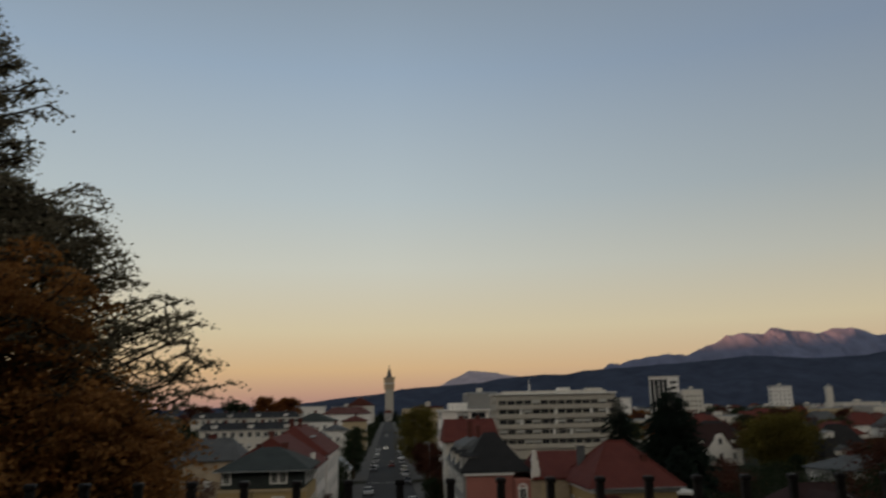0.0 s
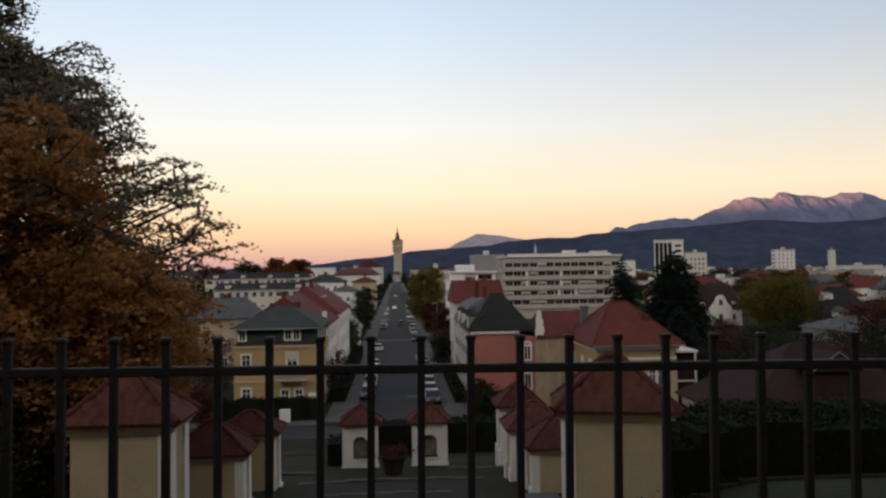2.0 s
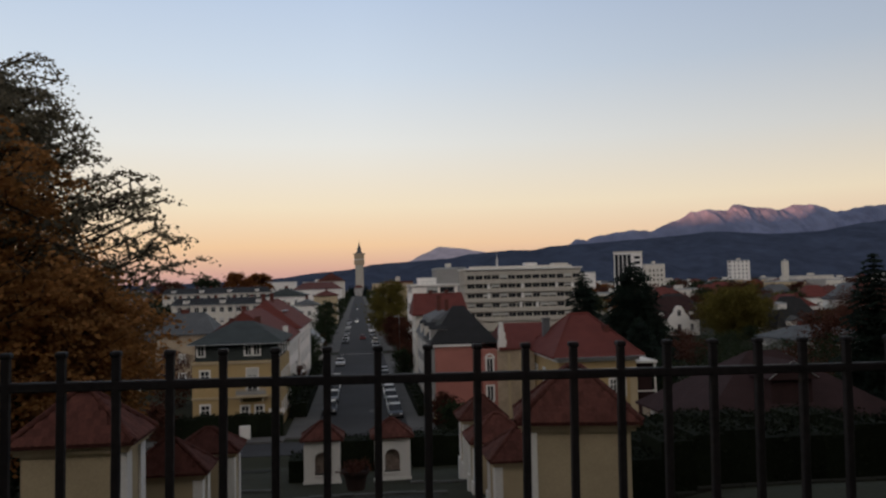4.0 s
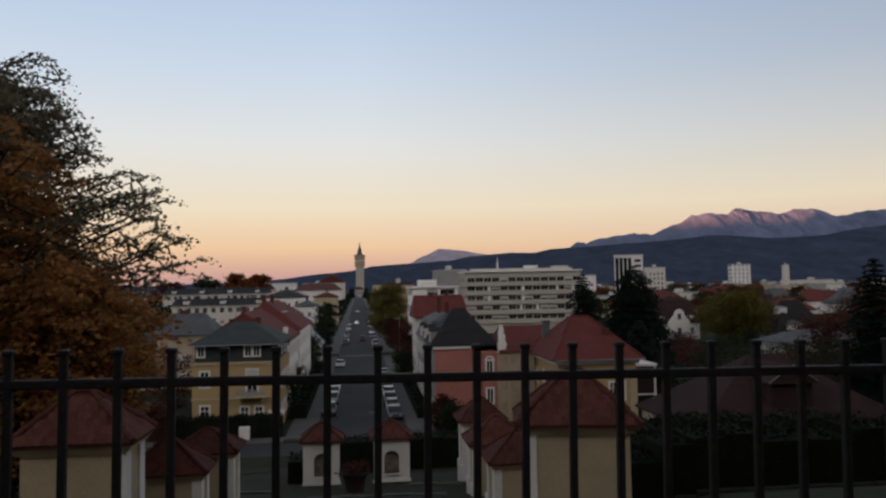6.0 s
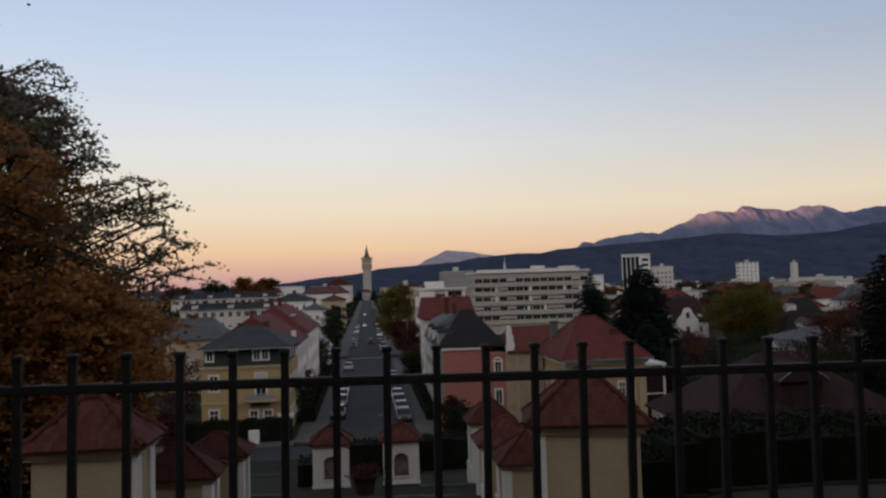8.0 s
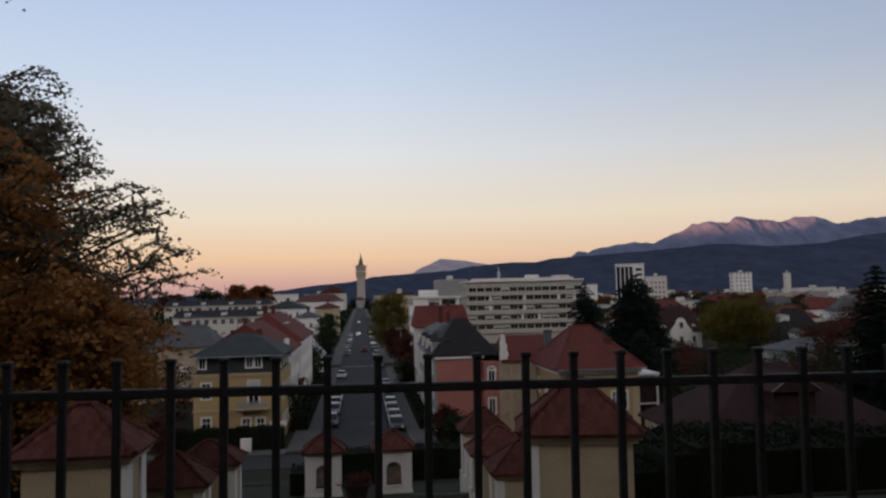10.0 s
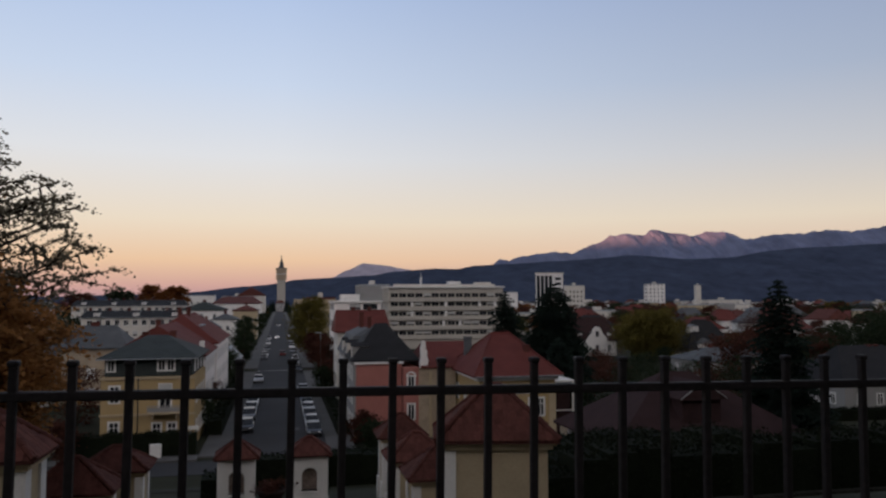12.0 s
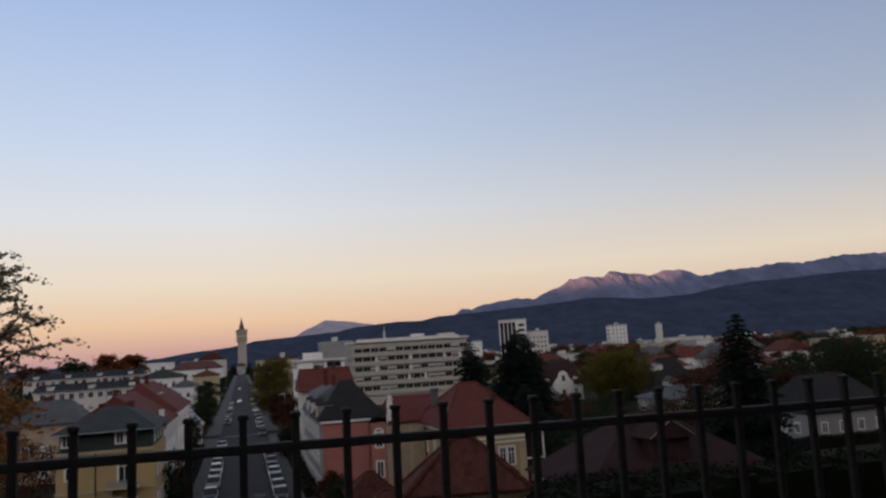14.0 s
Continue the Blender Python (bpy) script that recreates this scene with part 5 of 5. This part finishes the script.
NAMES = {"white": "white", "silver": "silver", "black": "black", "grey": "dark grey", "red": "red", "blue": "dark blue"}
RIGHT = [(93.4, "black", "estate"), (99.6, "silver", "hatch"), (105.6, "grey", "estate"), (112.0, "white", "hatch"), (118, "black", "saloon"), (124.5, "blue", "hatch"), (131, "grey", "hatch"), (137, "silver", "saloon"),
         (176, "black", "hatch"), (196, "silver", "estate"), (203, "black", "hatch"), (211, "white", "hatch"), (240, "grey", "hatch"), (262, "white", "estate"), (300, "silver", "hatch"), (340, "white", "hatch")]
LEFT = [(98.0, "black", "estate"), (107.5, "grey", "estate"), (114.2, "silver", "hatch"), (121.0, "white", "estate"), (128, "grey", "hatch"), (156, "silver", "saloon"), (214, "black", "hatch"), (226, "white", "hatch"), (250, "grey", "estate"), (285, "white", "hatch"), (320, "silver", "hatch")]
for yy, col, kind in RIGHT:
    car("%s car parked at the kerb" % NAMES[col], 4.25, yy, col, kind)
for yy, col, kind in LEFT:
    car("%s car parked at the kerb" % NAMES[col], -3.95, yy, col, kind)
car("dark red car on the street", 1.0, 232, "red", "hatch", 180, False, "moving cars")
car("white car with headlights on", -1.0, 330, "white", "hatch", 0, True, "moving cars")
car("silver car with headlights on", -1.0, 480, "silver", "hatch", 0, True, "moving cars")

# road marks and small street things
for i in range(14):
    strip("marking", -4.6 + 0.7 * i, -4.3 + 0.7 * i, 182.0, 183.0, STREET - 0.02, STREET + 0.004, M["marking"], "white dashes of a crossing on the asphalt", "road marking")
strip("marking", 1.15, 2.6, 99.5, 101.3, STREET - 0.02, STREET + 0.004, M["paving"], "pale patch and manhole in the asphalt", "road marking")
single("utility_box", bevel(boxes((-13.0, -11.9, 84.6, 85.2, STREET, STREET + 1.5)), 0.03), M["white"], "white electricity cabinet on the pavement", "cabinet")
sign = thing("street_sign", "small white street sign on a thin grey post", "sign", pose(-9.2, 86.6, STREET))
part("post", lathe(bmesh.new(), [(0.04, 0), (0.04, 3.0)], 8), M["tin"], sign)
part("plate", boxes((-0.9, 0.9, -0.03, 0.03, 2.6, 3.0)), M["white"], sign)
lamp = thing("street_lamp", "grey street lamp post beside the road", "street lamp", pose(9.0, 172, STREET))
part("post", tube(bmesh.new(), [(0, 0, 0), (0, 0, 5.0), (0, 0, 9.0)], [0.1, 0.07, 0.05], 8), M["tin"], lamp)
part("head", bevel(boxes((-1.2, 0.1, -0.14, 0.14, 9.0, 9.14)), 0.03), M["tin"], lamp)

# ---------------------------------------------------------------- chapels on the slope
def tile_mesh():
    """One flat clay tile with a rounded lower edge, 0.19 wide and 0.34 long, lower edge towards -y."""
    bm = bmesh.new()
    out = [(-0.093, 0.30), (-0.093, 0.03), (-0.06, 0.004), (0, -0.01), (0.06, 0.004), (0.093, 0.03), (0.093, 0.30)]
    lo = [bm.verts.new((a, b, 0.0)) for a, b in out]
    up = [bm.verts.new((a, b, 0.018)) for a, b in out]
    bm.faces.new(up)
    for i in range(len(out)):
        j = (i + 1) % len(out)
        bm.faces.new((lo[i], lo[j], up[j], up[i]))
    return bm


TILE = mesh_of("tile", tile_mesh(), M["old_tile"])
tn = M["old_tile"].node_tree
oi = tn.nodes.new("ShaderNodeObjectInfo")
hsv = tn.nodes.new("ShaderNodeHueSaturation")
base_link = [k for k in tn.links if k.to_socket.name == "Base Color"][0]
src = base_link.from_socket
mr = tn.nodes.new("ShaderNodeMapRange")
mr.inputs["To Min"].default_value, mr.inputs["To Max"].default_value = 0.8, 1.2
tn.links.new(oi.outputs["Random"], mr.inputs["Value"])
tn.links.new(mr.outputs["Result"], hsv.inputs["Value"])
tn.links.new(src, hsv.inputs["Color"])
tn.links.new(hsv.outputs["Color"], tn.nodes["Principled BSDF"].inputs["Base Color"])


def tiled_roof(ch, w, d, h, rise, over, seed, single_tiles, mat="old_tile"):
    """A hipped roof with four tiled slopes and ridge tiles along the hips."""
    rng = random.Random(seed)
    bm = bmesh.new()
    hip(bm, 0, w, 0, d, h, rise, over, 0.12, "x", 0.1)
    roof = part("roof", bm, M["old_tile"], ch)
    W, D = w + 2 * over, d + 2 * over
    cx, cy = w / 2, d / 2
    k = W / 2 * 0.12
    joined = [[], []]
    budget = 290 if single_tiles else 0
    for ang, half, run, top in ((0, W / 2, D / 2, k), (180, W / 2, D / 2, k), (90, D / 2, W / 2 - k, 0), (-90, D / 2, W / 2 - k, 0)):
        slope = math.atan2(rise, run)
        length = math.hypot(run, rise)
        rows = int(length / 0.25)
        for r in range(rows):
            s = r * 0.25 / length
            hw = half + (top - half) * (s + 0.12 / length * 2)
            n = int(2 * hw / 0.19)
            for i in range(n):
                u = -hw + 0.19 * (i + 0.5) + (0.095 if r % 2 else 0)
                if abs(u) > hw + 0.03:
                    continue
                off = (half if ang in (90, -90) else half)
                outer = D / 2 if ang in (0, 180) else W / 2
                m = pose(cx, cy, h, 0, 0, ang) @ pose(u, -outer, 0.0) @ pose(0, 0, 0, math.degrees(slope)) @ pose(0, r * 0.25 - 0.03, 0.012 + rng.uniform(0, 0.012), 1.5 + rng.uniform(-1, 1), rng.uniform(-1.2, 1.2), rng.uniform(-2, 2))
                if budget > 0 and ang in (0, 90 if ch.location.x < 0 else -90):
                    part("tile", TILE, None, roof, "", m)
                    budget -= 1
                else:
                    b = len(joined[0])
                    joined[0] += [m @ v.co for v in TILE.vertices]
                    joined[1] += [tuple(b + q for q in p.vertices) for p in TILE.polygons]
    me = bpy.data.meshes.new("tiles")
    me.from_pydata(joined[0], [], joined[1])
    me.materials.append(M["old_tile"])
    tagged(part("tiles", me, None, roof), kind="stuff")
    rb = bmesh.new()
    for sx, sy in ((-1, -1), (1, -1), (1, 1), (-1, 1)):
        a = Vector((cx + sx * W / 2, cy + sy * D / 2, h + 0.03))
        b = Vector((cx + sx * k, cy, h + rise + 0.03))
        for q in range(9):
            tube(rb, [a.lerp(b, q / 9), a.lerp(b, (q + 1.12) / 9)], [0.095, 0.075], 7)
    tube(rb, [(cx - k, cy, h + rise + 0.03), (cx + k, cy, h + rise + 0.03)], [0.09, 0.09], 7)
    part("ridge_tiles", rb, M["old_tile"], roof)
    return roof


def chapel(label, x, y, w, d, wall_h, rise, zb, inner, seed, single_tiles=False, over=0.32, rz=0):
    """A small station chapel: rendered walls, white corner pilasters on its inner side, plinth, moulded eaves and hipped tile roof. inner: +1 opens to +x, -1 to -x."""
    ch = thing("wayside_chapel", label, "chapel", pose(x, y, zb, 0, 0, rz), "station chapels")
    xin = w if inner > 0 else 0.0
    bm = bmesh.new()
    face_wall(bm, (0, 0, -1.0), 0, w, wall_h + 1.0, [])
    face_wall(bm, (w, d, -1.0), 180, w, wall_h + 1.0, [])
    face_wall(bm, (w, 0, -1.0), 90, d, wall_h + 1.0, [], 0.4)
    face_wall(bm, (0, d, -1.0), -90, d, wall_h + 1.0, [], 0.4)
    part("wall", bm, M["cream"], ch)
    o = 0.07 * inner
    a, b = sorted((xin, xin + o))
    p = 0.42
    part("pilaster", boxes((a, b, -0.05, p, -1.0, wall_h - 0.25), (min(xin, xin - 0.30 * inner), max(xin, xin - 0.30 * inner), -0.05, -0.004, -1.0, wall_h - 0.25)), M["white"], ch, "white rendered corner pilaster")
    part("pilaster", boxes((a, b, d - p, d + 0.05, -1.0, wall_h - 0.25)), M["white"], ch, "white rendered corner pilaster")
    e, f = sorted((xin, xin + 0.16 * inner))
    part("plinth", boxes((e, f, -0.12, p + 0.06, -1.0, 0.32)), M["white"], ch, "white pilaster foot")
    part("plinth", boxes((e, f, d - p - 0.06, d + 0.12, -1.0, 0.32)), M["white"], ch, "white pilaster foot")
    ev = 0.14
    part("eaves_moulding", boxes((-ev, w + ev, -ev, d + ev, wall_h - 0.2, wall_h - 0.08), (-ev - 0.1, w + ev + 0.1, -ev - 0.1, d + ev + 0.1, wall_h - 0.076, wall_h)), M["cream"], ch)
    tiled_roof(ch, w, d, wall_h + 0.1, rise, over, seed, single_tiles)
    return ch


CH = "cream rendered chapel with white pilasters and red tile roof"
chapel(CH + ", tall", -9.05, 21.7, 2.68, 1.7, 3.58, 1.25, -7.75, 1, 601, True)
chapel(CH + ", stained walls", 4.85, 22.3, 3.02, 1.9, 3.5, 1.45, -7.75, -1, 602, True, rz=-11)
chapel(CH, -8.9, 31.0, 2.65, 1.45, 2.45, 1.15, -9.7, 1, 603)
chapel(CH, -8.7, 38.0, 2.55, 1.8, 3.1, 0.95, -11.05, 1, 604)
chapel(CH, 5.95, 34.0, 2.6, 1.9, 2.05, 1.2, -10.15, -1, 605)
chapel(CH, 5.7, 38.5, 2.6, 1.9, 2.25, 1.2, -10.45, -1, 607)
chapel(CH, 6.05, 45.0, 2.3, 1.8, 2.8, 1.2, -11.0, -1, 606)


def shrine(x, y, zb, seed):
    """A shrine pillar with an arched niche that faces up the slope."""
    sh = thing("niche_shrine", "white niche shrine with arched painted recess and red tile roof", "shrine", pose(x, y, zb), "niche shrines")
    w, d, h = 2.13, 1.7, 2.65
    bm = bmesh.new()
    # front with an arched opening, built from an outline ring
    c, r, spring, sill = w / 2, 0.46, 1.55, 0.62
    ar = [(c - r, sill), (c - r, spring)] + [(c - r * math.cos(math.pi * i / 10), spring + r * math.sin(math.pi * i / 10)) for i in range(1, 10)] + [(c + r, spring), (c + r, sill)]
    outer = []
    for px_, pz_ in ar:
        if pz_ <= spring + 0.001:
            outer.append((0 if px_ < c else w, pz_))
        else:
            outer.append((min(w, max(0, c + (px_ - c) / r * c)), min(h, spring + (pz_ - spring) / r * (h - spring) * 1.6)))
    outer[0] = (0, sill)
    outer[-1] = (w, sill)
    for yy in (0.0,):
        fo_ = [bm.verts.new((a, yy, b)) for a, b in outer]
        fi = [bm.verts.new((a, yy, b)) for a, b in ar]
        fk = [bm.verts.new((a, 0.45, b)) for a, b in ar]
        for i in range(len(ar) - 1):
            bm.faces.new((fo_[i], fo_[i + 1], fi[i + 1], fi[i]))
            bm.faces.new((fi[i], fi[i + 1], fk[i + 1], fk[i]))
        bm.faces.new((fi[-1], fi[0], fk[0], fk[-1]))
        top = [v for v in fo_ if v.co.z > spring + 0.01]
    box(bm, 0, w, 0.0, d, -0.6, sill)
    box(bm, 0, w, 0.46, d, sill, h)
    box(bm, 0, 0.12, 0.002, 0.46, sill, h)
    box(bm, w - 0.12, w, 0.002, 0.46, sill, h)
    box(bm, 0.12, w - 0.12, 0.002, 0.44, spring + r + 0.05, h)
    part("wall", bm, M["white"], sh)
    part("niche_picture", boxes((c - r, c + r, 0.43, 0.455, sill, spring + r)), M["niche"], sh, "faded brown painting in the niche")
    part("pilaster", boxes((-0.05, 0.34, -0.07, -0.004, -0.5, h - 0.12)), M["white"], sh)
    part("pilaster", boxes((w - 0.34, w + 0.05, -0.07, -0.004, -0.5, h - 0.12)), M["white"], sh)
    part("plinth", boxes((-0.1, w + 0.1, -0.14, -0.075, -0.5, 0.3), (c - r - 0.1, c + r + 0.1, -0.1, 0.1, sill - 0.1, sill - 0.004)), M["white"], sh)
    part("eaves_moulding", boxes((-0.12, w + 0.12, -0.12, d + 0.12, h, h + 0.12)), M["white"], sh)
    tiled_roof(sh, w, d, h + 0.13, 0.95, 0.26, seed, False)


shrine(-3.48, 48, -12.3, 611)
shrine(0.84, 48, -12.3, 612)

# planter with a shrub in the middle of the path
pot = thing("planter", "large dark terracotta planter with a round shrub", "planter", pose(-0.35, 43.5, ground_z(0, 43.5)))
part("pot", lathe(bmesh.new(), [(0.45, 0), (0.5, 0.1), (0.62, 0.7), (0.75, 0.95), (0.80, 1.0), (0.80, 1.12), (0.7, 1.12), (0.66, 0.98)], 20), M["terracotta"], pot)
rngp = random.Random(9)
part("shrub", leaf_mesh("shrub", [((rngp.gauss(0, 0.35), rngp.gauss(0, 0.35), 1.25 + rngp.gauss(0, 0.15)), 0.3, 14) for _ in range(40)], 0.13, M["leaf_red"], rngp), None, pot)


single("stone_slab", bevel(boxes((5.0, 6.5, 29.2, 31.6, -10.0, -9.28)), 0.05), M["paving"], "grey stone slab beside the chapel path", "slab")

# low stone edgings of the beds and steps across the slope
def edging(label, x0, x1, y, bow, name="stone_edging", mat="edging"):
    bm = bmesh.new()
    n = int((x1 - x0) / 0.8)
    ob = thing(name, label, "edging", pose(0, 0, 0))
    rng = random.Random(int(y * 10))
    for i in range(n):
        a, b = x0 + (x1 - x0) * i / n, x0 + (x1 - x0) * (i + 1) / n
        m = (a + b) / 2
        yy = y + bow * (1 - ((m - (x0 + x1) / 2) / ((x1 - x0) / 2)) ** 2)
        z = ground_z(m, yy)
        part("stone", bevel(boxes((a + 0.02, b - 0.02, yy - 0.14, yy + 0.14, z - 0.2, z + 0.13 + rng.uniform(-0.02, 0.02))), 0.02, 1), M[mat], ob)
    return ob


edging("pale stone edging of a planted bed", -5.2, 4.4, 39.5, 1.0)
edging("pale stone edging across the path", -3.6, 2.4, 34.8, 0.6)
edging("pale stone edging below the shrines", 2.8, 7.8, 45.5, -0.8)
edging("dull stone edging along the bank", 9.0, 40.0, 25.4, 0.0, mat="pathway")
edging("pale stone edging by the side path", -9.5, -4.6, 44.6, 0.5)


def path_strip(name, label, x0, x1, y0, y1, mat):
    """A path that follows the ground."""
    nx, ny = max(2, int((x1 - x0) / 1.0)), max(2, int((y1 - y0) / 0.5))
    verts = [(x0 + (x1 - x0) * i / nx, y0 + (y1 - y0) * j / ny, ground_z(x0 + (x1 - x0) * i / nx, y0 + (y1 - y0) * j / ny) + 0.07) for j in range(ny + 1) for i in range(nx + 1)]
    n = nx + 1
    faces = [(j * n + i, j * n + i + 1, (j + 1) * n + i + 1, (j + 1) * n + i) for j in range(ny) for i in range(nx)]
    me = bpy.data.meshes.new(name)
    me.from_pydata(verts, [], faces)
    me.materials.append(mat)
    tagged(new(name, me), label, "path", kind="structure")


path_strip("path", "gravel path winding down past the chapels", -4.4, 3.8, 19, 39.4, M["pathway"])
path_strip("path", "gravel path at the foot of the slope", -24, 1, 62, 66.5, M["pathway"])

# ---------------------------------------------------------------- tall trees on the slope beside the chapels
broadleaf("tall tree with thin dark green foliage in layered sprays", -16.7, 34.0, 21.0, 16, M["leaf_dark"], 701, 0.155, 105000, 170, 0.28, 0.60, None, (0.3, 0), profile=[(0, 6), (8.0, 6.5), (9.5, 8.0), (11.0, 9.3), (12.5, 9.8), (13.8, 9.4), (15.0, 8.3), (15.8, 7.3), (16.8, 6.4), (18.2, 5.2), (19.0, 4.4), (19.9, 3.0), (21.2, 0.8)], thick=0.22)
broadleaf("very tall tree with sparse grey-green foliage", -21.0, 36.0, 31.5, 9, M["leaf_dark"], 702, 0.17, 20000, 70, 0.55, 0.6, profile=[(0, 3), (17, 4.6), (20, 4.9), (21.5, 4.4), (22.5, 4.2), (24.1, 5.0), (27, 4.4), (30, 2.2), (32, 0.5)], thick=0.3)
broadleaf("dense rust-brown autumn tree beside the chapel", -16.2, 27.0, 15.6, 12.0, M["leaf_rust"], 703, 0.17, 90000, 120, 0.32, 0.72, profile=[(0, 5), (4, 6.4), (9, 6.9), (11.2, 7.0), (12.8, 6.7), (13.7, 6.0), (14.8, 4.6), (15.7, 1.8)], thick=0.3)
broadleaf("rust-brown autumn tree low on the slope", -11.3, 29.4, 10.6, 9.0, M["leaf_rust"], 704, 0.16, 56000, 80, 0.44, 0.72, profile=[(0, 3.0), (5.5, 3.3), (6.9, 4.2), (8, 4.0), (8.8, 3.5), (9.6, 2.9), (10.2, 2.2), (10.8, 0.8)], thick=0.3)
broadleaf("dark understorey tree beside the chapel", -16.0, 25.4, 6.4, 9.5, M["leaf_green"], 705, 0.15, 26000, 40, 0.05, 0.6)
broadleaf("dark green shrub behind the chapels", -12.0, 29.6, 5.8, 6.0, M["leaf_green"], 706, 0.14, 24000, 36, 0.05, 0.6)

# ---------------------------------------------------------------- iron fence in front of the viewer
def fence():
    ob = thing("iron_fence", "black iron fence of square bars with flat caps", "fence", pose(-0.073, 1.918, 0, 0, 0.74, 0.14))
    part("rail", bevel(boxes((-6.2, 9.0, -0.011, 0.011, -0.252, -0.229)), 0.003, 1), M["iron"], ob)
    part("rail", bevel(boxes((-6.2, 9.0, -0.011, 0.011, -1.45, -1.427)), 0.003, 1), M["iron"], ob)
    bar = mesh_of("bar", bevel(boxes((-0.0095, 0.0095, -0.0095, 0.0095, -1.64, -0.172)), 0.002, 1), M["iron"])
    cap = mesh_of("cap", bevel(boxes((-0.0125, 0.0125, -0.0125, 0.0125, -0.172, -0.158)), 0.003, 1), M["iron"])
    for k in range(-48, 72):
        b = part("bar", bar, None, ob, "", pose(0.125 * k, -0.001, 0))
        part("cap", cap, None, b)
    for xx in (-4.44, 4.56):
        part("post", bevel(boxes((xx - 0.03, xx + 0.03, 0.012, 0.06, -1.7, -0.2)), 0.004, 1), M["iron"], ob)


fence()
